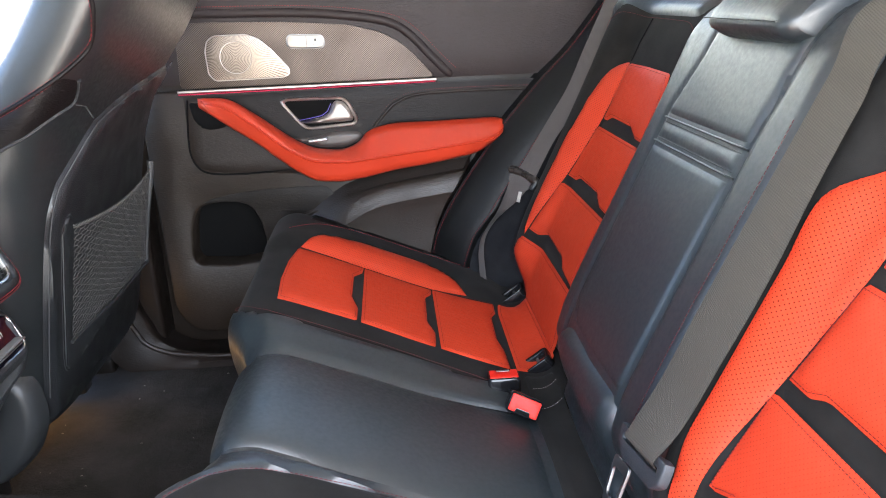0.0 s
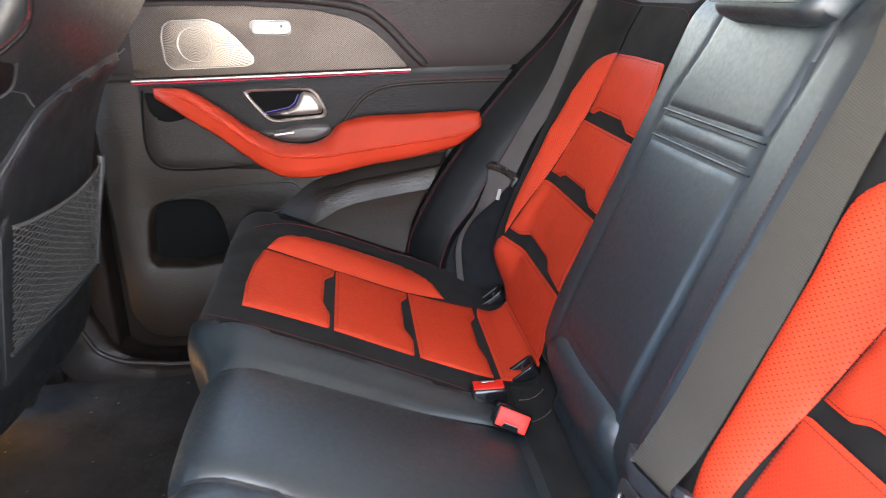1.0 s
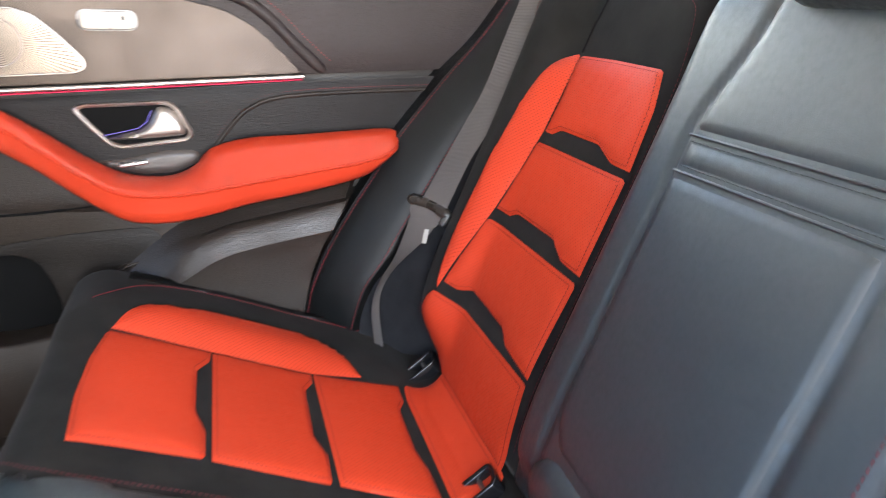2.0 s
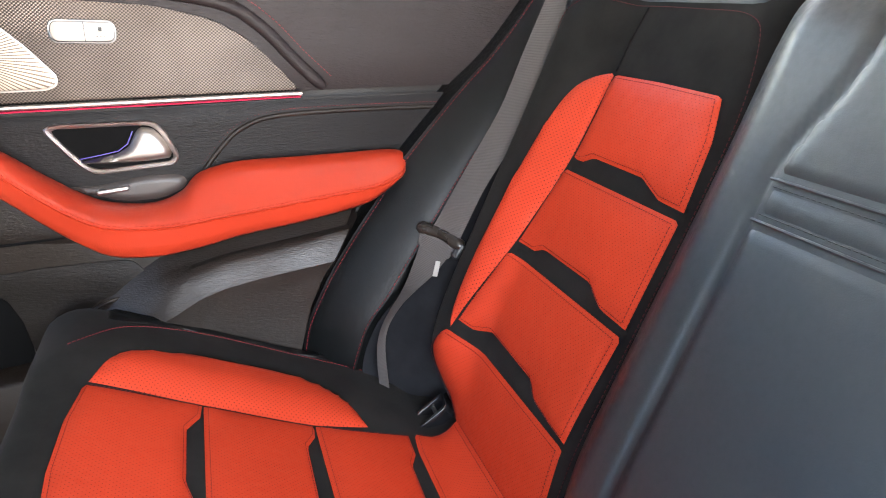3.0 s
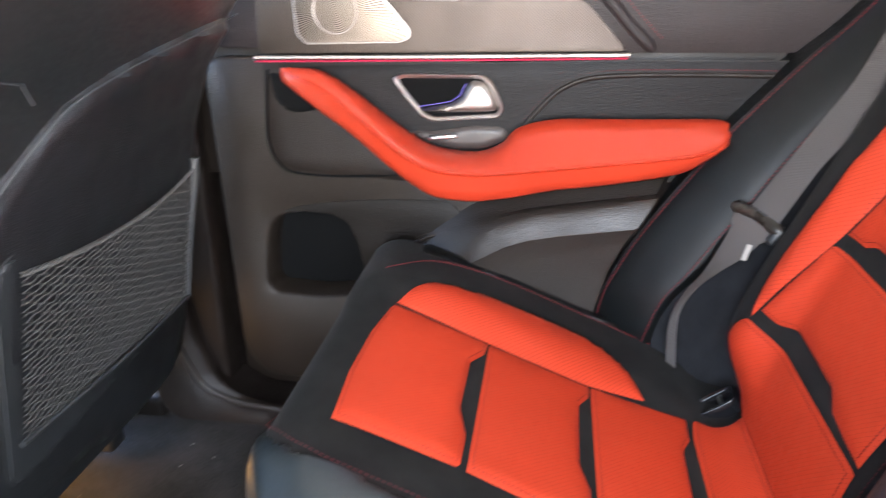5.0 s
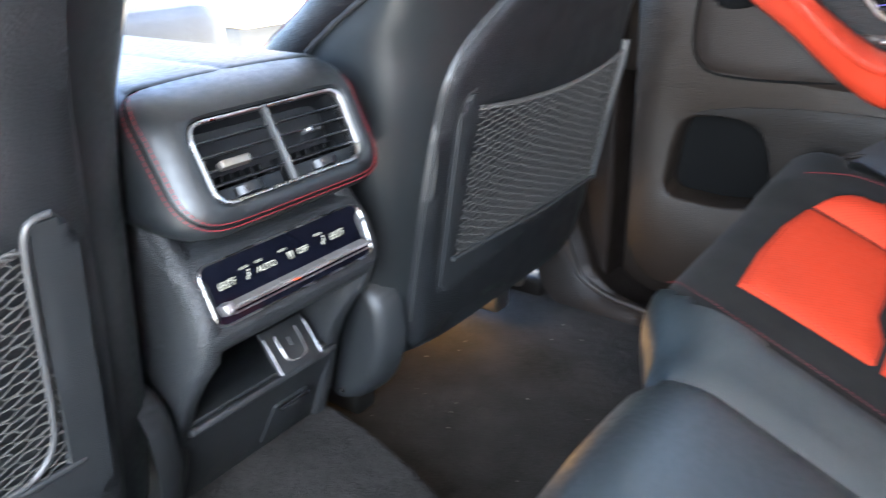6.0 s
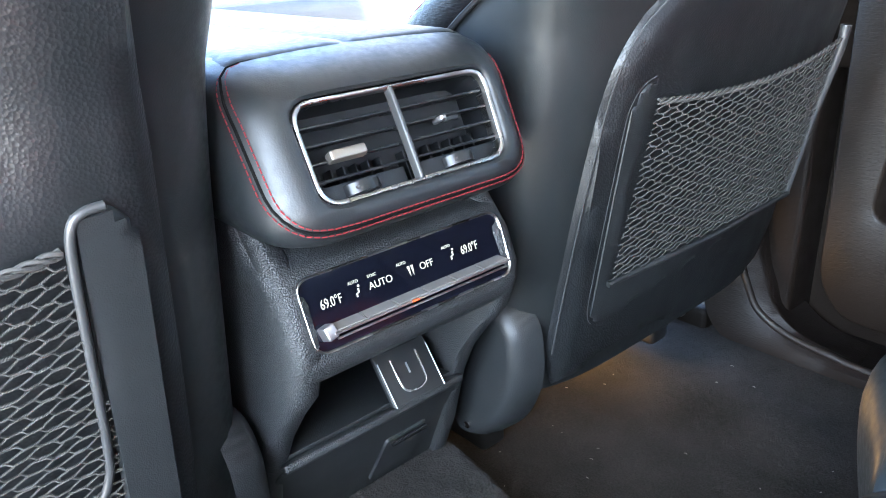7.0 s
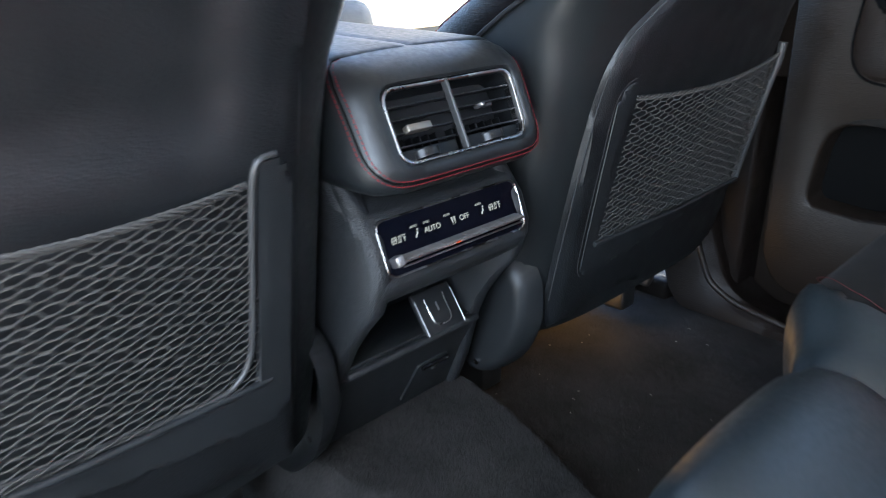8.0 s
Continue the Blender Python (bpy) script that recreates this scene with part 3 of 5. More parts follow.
    bm = stitch(back_map([(.93, .246), (1.02, .240), (1.13, .236), (1.25, .234), (1.35, .238), (1.42, .256), (1.447, .285), (1.452, .36), (1.452, .50), (1.440, .57), (1.405, .615)]), bench, 0.002)
    add("back_seam", bm, red_thread, "dark red stitching")
    add("border_seam", tube([bench(s, y, .0012) for s, y in back_map([(1.376, .463), (1.41, .461), (1.452, .458)])], 0.0010, 6), joint_and_shade_black)
    return seat


far_seat = outer_seat("outer rear car seat in red perforated leather with black suede borders", lambda p: p, lambda p: p, 0.13, 0.72)
outer_seat("outer rear car seat in red perforated leather beside the open door", mirror, lambda p: slide(p, -0.78), -0.72, -0.13)


def middle_seat():
    seat = thing("middle_seat", "narrow black leather middle seat with fold-down armrest", "car seat", bench(0.1, 0), "rear seats")

    def add(name, bm, mat, note=""):
        ob = part(name, bm, mat, seat, note)
        ob.matrix_parent_inverse = Matrix.Translation(-Vector(seat.location))
        return ob

    add("cushion", bench_body(0.0, 0.885, -0.128, 0.128), black_leather)
    add("backrest", bench_body(0.895, 1.572, -0.206, 0.243, step=0.005, thick=0.06), black_leather)
    add("cushion_pad", patch(rounded([(.03, -.1125), (.03, .1125), (.40, .112), (.818, .124), (.814, -.124), (.40, -.112)], 0.01), bench, 0.003, 0.006, 0.014, puff=0.003), black_leather)
    add("armrest", patch(rounded([(1.013, -.094), (1.007, .02), (1.011, .112), (1.035, .136), (1.277, .138), (1.277, -.092), (1.10, -.092)], 0.012), bench, 0.0012, 0.005, 0.007, puff=0.002), black_leather, "fold-down black leather armrest")
    add("lower_pad", patch(rounded([(.876, -.100), (.872, .04), (.878, .150), (.930, .165), (.990, .140), (1.005, .112), (1.001, .02), (1.007, -.092), (.96, -.104)], 0.014), bench, 0.006, 0.010, 0.010, puff=0.009), black_leather)
    strap = add("pull_strap", patch(rounded([(1.281, -.094), (1.281, .137), (1.311, .137), (1.311, -.096)], 0.004), bench, 0.0014, 0.004, 0.010), black_leather, "black leather strap above the armrest")
    add("upper_pad", patch(rounded([(1.315, -.094), (1.315, .137), (1.415, .104), (1.47, .100), (1.47, -.112), (1.415, -.108)], 0.010), bench, 0.0014, 0.006, 0.007, puff=0.002), black_leather)
    for s in (1.2795, 1.3125):
        add("strap_welt", tube([bench(s, y, 0.0022) for y in np.linspace(-.095, .136, 30)], 0.0014, 6), black_leather)
    for k in (1.285, 1.307):
        part("strap_seam", stitch([(k, -.090), (k, 0), (k, .132)], bench, 0.0020), black_thread, strap)
    add("flank_seam", stitch([(.93, -.148), (1.03, -.148), (1.15, -.146), (1.25, -.147), (1.36, -.15)], bench, 0.001), red_thread, "dark red stitching")
    flap = add("crease_flap", patch(rounded([(.822, -.120), (.826, .226), (.876, .232), (.872, -.120)], 0.006), bench, 0.003, 0.006, 0.010, puff=0.002), black_suede, "black suede flap in the seat crease")
    for a, b in ((.178, .190), (.128, .137)):
        part("flap_seam", stitch([(.832, a), (.856, (a + b) / 2), (.880, b)], bench, 0.0056, 0.0030, 0.0016, 0.0004), pale_thread, flap)
    return seat


middle_seat()


def head_rest():
    rest = thing("head_restraint", "low black leather head restraint on the middle seat", "head restraint", bench(1.43, 0))
    rings = []
    for i in range(17):
        u = i / 16
        y = -0.106 + 0.192 * u
        e = 1 - (abs(2 * u - 1)) ** 12
        ring = []
        for j in range(24):
            a = 2 * math.pi * j / 24
            cs, sn = math.cos(a), math.sin(a)
            ds = math.copysign(abs(cs) ** 0.42, cs) * 0.075 * (0.86 + 0.14 * e)
            dh = math.copysign(abs(sn) ** 0.5, sn) * 0.027 * (0.7 + 0.3 * e)
            ring.append(bench(1.497 + ds, y, 0) + (bench(1.42, 0, 1) - bench(1.42, 0, 0)) * (0.010 + dh))
        rings.append(ring)
    out = (bench(1.42, 0, 1) - bench(1.42, 0, 0))
    welt = [bench(1.432, y, 0) + out * 0.037 for y in np.linspace(-.096, .076, 24)]
    pieces = [part("pad", add_strip(bmesh.new(), rings), black_leather, rest), part("welt", tube(welt, 0.0009, 6), black_leather, rest)]
    for y in (-.05, .05):
        pieces.append(part("post", tube([bench(1.455, y, -0.01), bench(1.50, y, 0.010)], 0.006, 10), dark_metal, rest))
    for ob in pieces:
        ob.matrix_parent_inverse = Matrix.Translation(-Vector(rest.location))


head_rest()


def child_anchor(s, y, wide):
    """A glossy pocket set in the seat crease: rounded rim, sunk floor and a bar."""
    base = bench(s, y)
    ob = thing("seat_anchor", "glossy black child-seat anchor pocket in the seat crease", "anchor", base, "child-seat anchors")
    m = Matrix.Rotation(radians(-36), 4, "Y") @ Matrix.Translation((0.002, 0, 0.012))

    def place(a, b, h):
        return m @ Vector((a, b, h))

    rim = rounded([(-.029, -wide / 2), (.025, -wide / 2 - .002), (.029, wide / 2), (-.025, wide / 2 + .002)], 0.010)
    hole = rounded([(-.022, -wide / 2 + .006), (.019, -wide / 2 + .005), (.022, wide / 2 - .006), (-.019, wide / 2 - .005)], 0.007)
    part("rim", ring_plate(rim, hole, place, 0.004, 0.003, 0.020, 0.002, 64), gloss_black, ob)
    part("recess", plate(hole, lambda a, b, h: place(a, b, h - 0.012), 0.004, 0), gloss_black, ob)
    part("anchor_bar", tube([m @ Vector((.004, -wide / 2 + .004, -.006)), m @ Vector((.004, wide / 2 - .004, -.006))], 0.003, 8), dark_metal, ob)
    return ob


child_anchor(0.868, 0.548, 0.034)
child_anchor(0.858, 0.258, 0.034)


def buckle(place, axis, width, slot_at, filled=False):
    """A buckle whose button end faces along axis; width runs across it."""
    ob = thing("seat_belt_buckle", "black seat-belt buckle with a red release button", "belt buckle", place, "belt buckles")
    a = Vector(axis).normalized()
    w = Vector(width)
    w = (w - a * w.dot(a)).normalized()
    m = Matrix((a, w, a.cross(w))).transposed().to_4x4()
    part("housing", box((0.052, 0.050, 0.031), 0.006, m @ pose(-0.028, 0, 0)), gloss_black, ob)
    end = [(-.0215, -.0125), (-.011, -.0125), (-.010, -.0060), (.010, -.0060), (.011, -.0125), (.0215, -.0125), (.0215, .0125), (-.0215, .0125)]
    if slot_at > 0:
        end = [(p, -q) for p, q in end[::-1]]
    part("button", plate(rounded(end, 0.0022, 4), lambda p, q, h: m @ Vector((h - 0.0012, p, q)), 0.008, 0.0012), red_plastic, ob, "red plastic release button")
    part("slot", box((0.003, 0.020, 0.0052), 0.0008, m @ pose(-0.0030, 0, slot_at * .0094)), alloy if filled else joint_and_shade_black, ob)
    part("stalk", box((0.050, 0.030, 0.012), 0.004, m @ pose(-0.072, 0, -0.004)), hard_plastic, ob)
    return ob


buckle(bench(0.778, 0.176, 0.025), (-0.01, 0.02, 0.99), (0.993, -0.026, 0.115), 1, True)
buckle(bench(0.797, 0.088, 0.030), (-0.10, -0.90, 0.42), (0.90, -0.215, -0.38), -1)


def far_belt():
    ob = thing("seat_belt", "dark grey seat belt hanging beside the outer seat", "seat belt", (0.77, 0.60, 0.42), "seat belts")

    def add(name, bm, mat, note=""):
        q = part(name, bm, mat, ob, note)
        q.matrix_parent_inverse = Matrix.Translation(-Vector(ob.location))
        return q

    left = [(.992, .635, .87), (.928, .635, .722), (.896, .635, .650), (.866, .635, .580), (.831, .635, .522), (.798, .635, .468), (.768, .636, .418)]
    right = [(1.03, .600, .87), (.961, .600, .720), (.925, .600, .654), (.894, .600, .587), (.861, .600, .523), (.830, .600, .476), (.797, .602, .410)]
    add("webbing", ribbon(left, right), dark_webbing)
    left = [(.756, .636, .412), (.741, .634, .373), (.722, .632, .332), (.702, .628, .305), (.687, .624, .278), (.681, .622, .245), (.684, .626, .19)]
    right = [(.790, .604, .396), (.762, .604, .364), (.735, .606, .341), (.713, .608, .319), (.696, .612, .288), (.691, .612, .254), (.696, .616, .19)]
    add("lower_webbing", ribbon(left, right, 0.0022), dark_webbing)
    a, b = Vector((.750, .648, .423)), Vector((.799, .594, .403))
    d = (b - a).normalized()
    up = Vector((.55, 0, .83))
    up = (up - d * up.dot(d)).normalized()
    m = Matrix.Translation((a + b) / 2) @ Matrix((d, d.cross(up), up)).transposed().to_4x4()
    bar = [m @ Vector((p, -.003 - .004 * math.cos(p * 40), -.004 * (p / .036) ** 2)) for p in np.linspace(-.037, .037, 15)]
    add("guide", tube(bar, [.0050] + [.0092] * 13 + [.0055], 10), guide_plastic, "black plastic belt guide")
    add("guide_end", box((0.012, 0.010, 0.024), 0.004, m @ pose(0.033, -.003, -.010, 0, 10, 0)), hard_plastic)
    plate_line = rounded([(-.030, -.002), (.030, -.002), (.026, -.026), (.004, -.034), (-.026, -.024)], 0.005)
    add("tongue", plate(plate_line, lambda p, q, h: m @ Vector((p, -.004 - h, q)), 0.003, 0.0008), dark_webbing)
    add("stud", tube([m @ Vector((-.008, -.004, -.015)), m @ Vector((-.008, -.009, -.015))], [0.0066, 0.0052], 14), hard_plastic)
    add("paper_tag", box((0.007, 0.001, 0.022), 0.0003, pose(.7635, .603, .370, 0, 13, 0)), Mat("paper_tag", (0.26, 0.25, 0.235), 0.8).m, "small pale printed tag")
    return ob


far_belt()


def near_belt():
    ob = thing("seat_belt", "grey seat belt lying over the backrest with its tongue", "seat belt", bench(0.97, -0.13), "seat belts")

    def add(name, bm, mat, note=""):
        q = part(name, bm, mat, ob, note)
        q.matrix_parent_inverse = Matrix.Translation(-Vector(ob.location))
        return q

    def over(s, y, k=0.045):
        return bench(s, y, k - swell(s, y))

    a, b = over(.998, -.158, .050), over(1.018, -.276, .052)
    mid = (a + b) / 2
    d = (b - a).normalized()
    up = (over(1.06, -.21) - over(.99, -.21)).normalized()
    up = (up - d * up.dot(d)).normalized()
    m = Matrix.Translation(mid) @ Matrix((d, up, d.cross(up))).transposed().to_4x4()
    left = [over(1.56, -.180, .060)] + [over(s, y) for s, y in ((1.458, -.18), (1.40, -.183), (1.312, -.177), (1.228, -.174), (1.146, -.174), (1.067, -.174))] + [m @ Vector((-.035, .014, .0065)), m @ Vector((-.035, .0085, .0062)), m @ Vector((-.035, .0035, .001))]
    right = [over(1.54, -.256, .062)] + [over(s, y) for s, y in ((1.44, -.250), (1.38, -.245), (1.30, -.245), (1.215, -.251), (1.13, -.250), (1.06, -.247))] + [m @ Vector((.039, .014, .0065)), m @ Vector((.039, .0085, .0062)), m @ Vector((.039, .0035, .001))]
    add("webbing", ribbon(left, right, 0.0016), belt_webbing)
    tongue_grey = plastic("tongue_plastic", (0.027, 0.031, 0.035), 0.5)
    frame_out = rounded([(-.056, .012), (-.053, .020), (-.046, .020), (-.041, .014), (.041, .014), (.046, .020), (.053, .020), (.056, .012), (.054, -.006), (.040, -.015), (-.030, -.015), (-.052, -.004)], 0.003)
    slot = rounded([(-.042, .009), (.042, .009), (.042, .002), (-.042, .002)], 0.002)
    add("tongue", ring_plate(frame_out, slot, lambda p, q, h: m @ Vector((p, q, h)), 0.005, 0.005, 0.010, 0.002, 96), tongue_grey, "grey plastic belt tongue")
    m = m @ pose(-0.020, -0.010, 0, 0, 0, 0)
    outline = rounded([(-.020, -.060), (.014, -.060), (.018, -.008), (-.024, -.008)], 0.006)
    hole = rounded([(-.015, -.050), (.009, -.050), (.012, -.020), (-.018, -.020)], 0.005)
    add("blade", ring_plate(outline, hole, lambda p, q, h: m @ Vector((p - 0.012, q, h)), 0.001, 0.001, 0.003, 0.0006, 48), dark_metal, "steel blade with a slot")
    return ob


near_belt()

# ---- far side: door and side bolster ----
DOOR_Y = 0.745


def on_door(a, b, h=0.0):
    return Vector((a, DOOR_Y - h, b))


def sweep(stations):
    """A skin over cross-sections given as lists of places."""
    return add_strip(bmesh.new(), stations)


def far_door():
    door = thing("car_door", "closed rear car door with black trim and red leather armrest", "car door", (0.35, DOOR_Y, 0.0))

    def add(name, bm, mat, note="", parent=None):
        q = part(name, bm, mat, parent or door, note)
        if not parent:
            q.matrix_parent_inverse = Matrix.Translation(-Vector(door.location))
        return q

    add("door_body", slab((-0.03, 0.815, 0.0), (1.10, 0.86, 0.80)), warm_plastic)
    add("door_core", slab((0.40, 0.765, 0.0), (1.10, 0.82, 0.795)), warm_plastic)
    add("upper_core", slab((-0.03, 0.765, 0.41), (0.41, 0.82, 0.795)), warm_plastic)
    up = [(-.02, .606), (-.02, .795), (1.08, .795), (1.08, .598), (.62, .598)]
    add("upper_trim", patch(up, on_door, 0.006, 0.010, 0.03), trim_leather, "black grained upper door trim")
    # padded roll round the metal inlay
    line = curve_points([(.08, .742), (.20, .741), (.34, .737), (.44, .728), (.523, .712), (.568, .683), (.61, .638), (.646, .602)], 8)
    add("trim_roll", tube([on_door(a, b, 0.004) for a, b in line] , [0.009] * (len(line) - 4) + [0.0085, 0.008, 0.007, 0.005], 12), trim_leather)
    add("roll_seam", stitch([(a + .012, b + .013) for a, b in line], on_door, 0.0078, r=0.0006, smooth=False), bright_thread)
    inlay = [(.095, .597), (.613, .600), (.587, .629), (.551, .668), (.507, .694), (.436, .711), (.311, .721), (.168, .725), (.10, .725)]
    add("metal_inlay", plate(rounded(inlay, 0.012), lambda a, b, h: on_door(a, b, h + 0.011), 0.008, 0.0015), woven_metal, "woven metal door inlay")
    spk = [(.154, .67), (.160, .69), (.174, .699), (.237, .700), (.262, .690), (.287, .666), (.317, .630), (.316, .619), (.304, .614), (.168, .612), (.156, .625)]
    grille = add("speaker_grille", plate(rounded(spk, 0.006), lambda a, b, h: on_door(a, b, h + 0.0145), 0.006, 0.0015), speaker_alloy, "perforated alloy loudspeaker grille")
    ring = [on_door(.213 + .031 * math.cos(k / 24 * math.pi), .656 + .031 * math.sin(k / 24 * math.pi), .0148) for k in range(48)]
    add("grille_ring", tube(ring, 0.0007, 6, True), warm_alloy, parent=grille)
    add("grille_rim", tube([on_door(a, b, 0.0145) for a, b in rounded(spk, 0.006)], 0.0013, 6, True), warm_alloy, parent=grille)
    pill = rounded([(.317, .670), (.391, .668), (.391, .693), (.317, .696)], 0.012, 8)
    sw = add("window_switch", plate(pill, lambda a, b, h: on_door(a, b, h + 0.0145), 0.006, 0.002), switch_alloy, "satin alloy switch plate")
    add("switch_rim", tube([on_door(a, b, 0.0145) for a, b in pill], 0.0015, 6, True), dark_metal, parent=sw)
    add("switch_gap", box((0.0008, 0.0008, 0.024), 0, pose(.356, DOOR_Y - 0.0148, .682)), hard_plastic, parent=sw)
    for k in (-1, 0, 1):
        add("switch_mark", box((0.0022, 0.0008, 0.001), 0, pose(.374 + k * .004, DOOR_Y - 0.0147, .676)), hard_plastic, parent=sw)
    add("switch_icon", box((0.004, 0.0008, 0.005), 0, pose(.374, DOOR_Y - 0.0147, .684)), hard_plastic, parent=sw)
    strip = [on_door(a, b, 0.0155) for a, b in ((.09, .5925), (.35, .594), (.614, .5965))]
    add("bright_strip", tube(curve_points(strip, 6), 0.0032, 8), bright_alloy, "bright metal trim strip")
    strip = [on_door(a, b, 0.013) for a, b in ((.09, .5872), (.35, .5888), (.612, .5918))]
    add("light_strip", tube(curve_points(strip, 6), 0.0012, 6), crimson, "thin red light strip")
    mid = [(.096, .582), (.40, .585), (.62, .589), (1.05, .588), (1.05, .40), (.70, .40), (.40, .405), (.130, .424), (.106, .436), (.094, .462)]
    add("pull_panel", patch(mid, on_door, 0.0075, 0.006, 0.016, sink=-0.0040), middle_plastic, "black grained middle panel")
    line = curve_points([(.104, .575), (.097, .521), (.095, .466), (.108, .434), (.137, .420), (.213, .417), (.30, .422)], 6)
    add("middle_groove", tube([on_door(a, b, 0.0056) for a, b in line], 0.0022, 6), joint_and_shade_black)
    ridge = curve_points([(.478, .500), (.502, .528), (.530, .552), (.580, .567), (.70, .570), (.86, .568)], 8)
    add("panel_ridge", tube([on_door(a, b, 0.0072) for a, b in ridge], 0.0040, 8), middle_plastic)
    add("ridge_seam", stitch([(a - .003, b + .007) for a, b in ridge], on_door, 0.0082, smooth=False), bright_thread)

    insert = rounded([(.150, .580), (.40, .5835), (.62, .5875), (1.045, .5865), (1.045, .500), (.75, .498), (.52, .500), (.46, .470), (.40, .452), (.33, .458), (.28, .490), (.23, .530), (.185, .565)], 0.008)
    add("leather_insert", patch(insert, on_door, 0.0088, 0.005, 0.014, sink=-0.0060), door_leather, "black leather insert above the armrest")

    # release handle
    bez = rounded([(.288, .565), (.302, .571), (.420, .570), (.434, .556), (.449, .522), (.443, .510), (.346, .503), (.330, .511), (.310, .535)], 0.010)
    inn = rounded([(.298, .562), (.304, .5645), (.416, .564), (.428, .552), (.441, .523), (.438, .516), (.348, .510), (.335, .516), (.316, .538)], 0.008)
    hand = add("handle_bezel", ring_plate(bez, inn, on_door, 0.016, 0.014, 0.012, 0.003), warm_alloy, "satin metal handle surround")
    # shallow recess floor; the near-black colour supplies its shade
    add("handle_recess", plate(inn, lambda a, b, h: on_door(a, b, h + 0.0105), 0.004, 0), joint_and_shade_black, parent=hand)
    lever = [(.3198, .5195), (.3504, .5258), (.3734, .5296), (.3878, .5384), (.3965, .555), (.4040, .5630), (.4200, .5600), (.4335, .5440), (.4400, .5270), (.4365, .5190), (.4103, .5170), (.3494, .5160)]
    add("handle_lever", patch(rounded(lever, 0.004), lambda a, b, h: on_door(a, b, h + 0.0115), 0.009, 0.009, 0.005), switch_alloy, "satin alloy release lever", hand)
    add("handle_light", tube([on_door(a, b, 0.0114) for a, b in ((.326, .5245), (.352, .5285), (.374, .5325), (.386, .541), (.394, .557))], 0.0007, 6), ambient_blue, parent=hand)
    cup = rounded([(.303, .4895), (.343, .4885), (.4044, .4985), (.447, .497), (.456, .486), (.449, .476), (.4175, .464), (.372, .464), (.328, .478)], 0.008)
    add("lock_cup", patch(cup, lambda a, b, h: on_door(a, b, h + 0.010), 0.004, 0.008, 0.006), cup_grey, "grey cup under the release handle")
    add("chrome_tab", box((0.040, 0.010, 0.0065), 0.0028, pose(.362, .724, .4835, 0, -5, 0)), alloy, "small chrome lock tab")
    # armrest: top edge, seam and lower edge along the door
    st = [(.126, .572, .570, .560, .014), (.145, .577, .569, .551, .035), (.19, .573, .559, .522, .055), (.24, .542, .528, .491, .072), (.285, .508, .494, .456, .085), (.325, .481, .467, .427, .092),
          (.36, .467, .453, .410, .097), (.41, .463, .449, .406, .100), (.445, .476, .450, .410, .100), (.47, .499, .453, .414, .100), (.52, .511, .458, .424, .098), (.60, .512, .466, .434, .094), (.68, .513, .474, .448, .088), (.715, .5135, .480, .463, .080), (.738, .512, .488, .478, .068), (.750, .508, .496, .492, .045)]
    dense = curve_points(st, 6)
    rings = []
    for x, zt, zs, zb, out in dense:
        ring = []
        for a, b in ((0, zt - .004), (.3, zt + .001), (.62, zt * .62 + zs * .38 + .006), (.86, zs + .009), (.985, zs + .0035), (1.0, zs + .0015), (.972, zs), (1.0, zs - .0015), (.985, zs - .005), (.96, (zs + zb) / 2), (.90, zb + .006), (.78, zb), (.45, zb + .002), (0, zb + .01)):
            ring.append(Vector((x, DOOR_Y - a * out, b)))
        rings.append(ring)
    arm = add("armrest", sweep(rings), red_leather, "red leather armrest")
    line = [(x, zs, out) for x, zt, zs, zb, out in dense][4:]
    bm = bmesh.new()
    pts = resample([(x, DOOR_Y - out * .99 - 0.0004, zs + 0.0042) for x, zs, out in line], 0.0062)
    for a, b in zip(pts, pts[1:]):
        tube([Vector(a), Vector(a * 0.35 + b * 0.65)], 0.0006, 4, bm=bm)
    add("armrest_seam", bm, armrest_thread, parent=arm)
    # flat raised patch: the hollow of the cup is only painted shade
    add("pull_cup_shade", patch(rounded([(.104, .575), (.110, .538), (.122, .519), (.141, .510), (.168, .515), (.20, .53), (.17, .56)], 0.012), on_door, 0.0115, 0.003, 0.008, sink=-0.006), joint_and_shade_black, "near-black patch painting the shade of the pull cup behind the armrest")
    # lower door
    outer = rounded([(.004, .592), (.42, .592), (.62, .47), (.62, .30), (.36, .06), (.05, .058), (.012, .11)], 0.03)
    pocket = rounded([(.069, .235), (.0755, .3045), (.0864, .338), (.1034, .351), (.138, .357), (.182, .355), (.207, .342), (.222, .311), (.231, .257), (.2185, .2215), (.154, .2134), (.0776, .2185)], 0.012)
    add("lower_panel", ring_plate(outer, pocket, on_door, 0.0035, 0.0035, 0.070, 0.006, 128), warm_plastic, "black moulded lower door panel")
    # back of the pocket, its shade put into the near-black colour
    add("shaded_pocket_back", plate(pocket, lambda a, b, h: on_door(a, b, h - 0.056), 0.004, 0), joint_and_shade_black)
    inset_line = [(.1039, .3560), (.1242, .3655), (.178, .3753), (.254, .3813), (.331, .383), (.370, .381), (.385, .364), (.394, .338), (.350, .3364), (.318, .3256), (.291, .297), (.262, .262), (.2335, .257), (.2245, .311), (.2095, .3440), (.184, .3572), (.138, .3595)]
    add("pocket_panel", plate(rounded(inset_line, 0.008), lambda a, b, h: on_door(a, b, h + 0.0062), 0.004, 0.0014), dark_grain, "darker grained panel round the door pocket")

    # flared moulding: top roll, upper facet, lower facet; light bands put into the shape
    tops = ((.255, .284, .327, .368, .410, .442, .490, .570, .676, .82), (.240, .274, .309, .336, .361, .372, .384, .396, .411, .428))
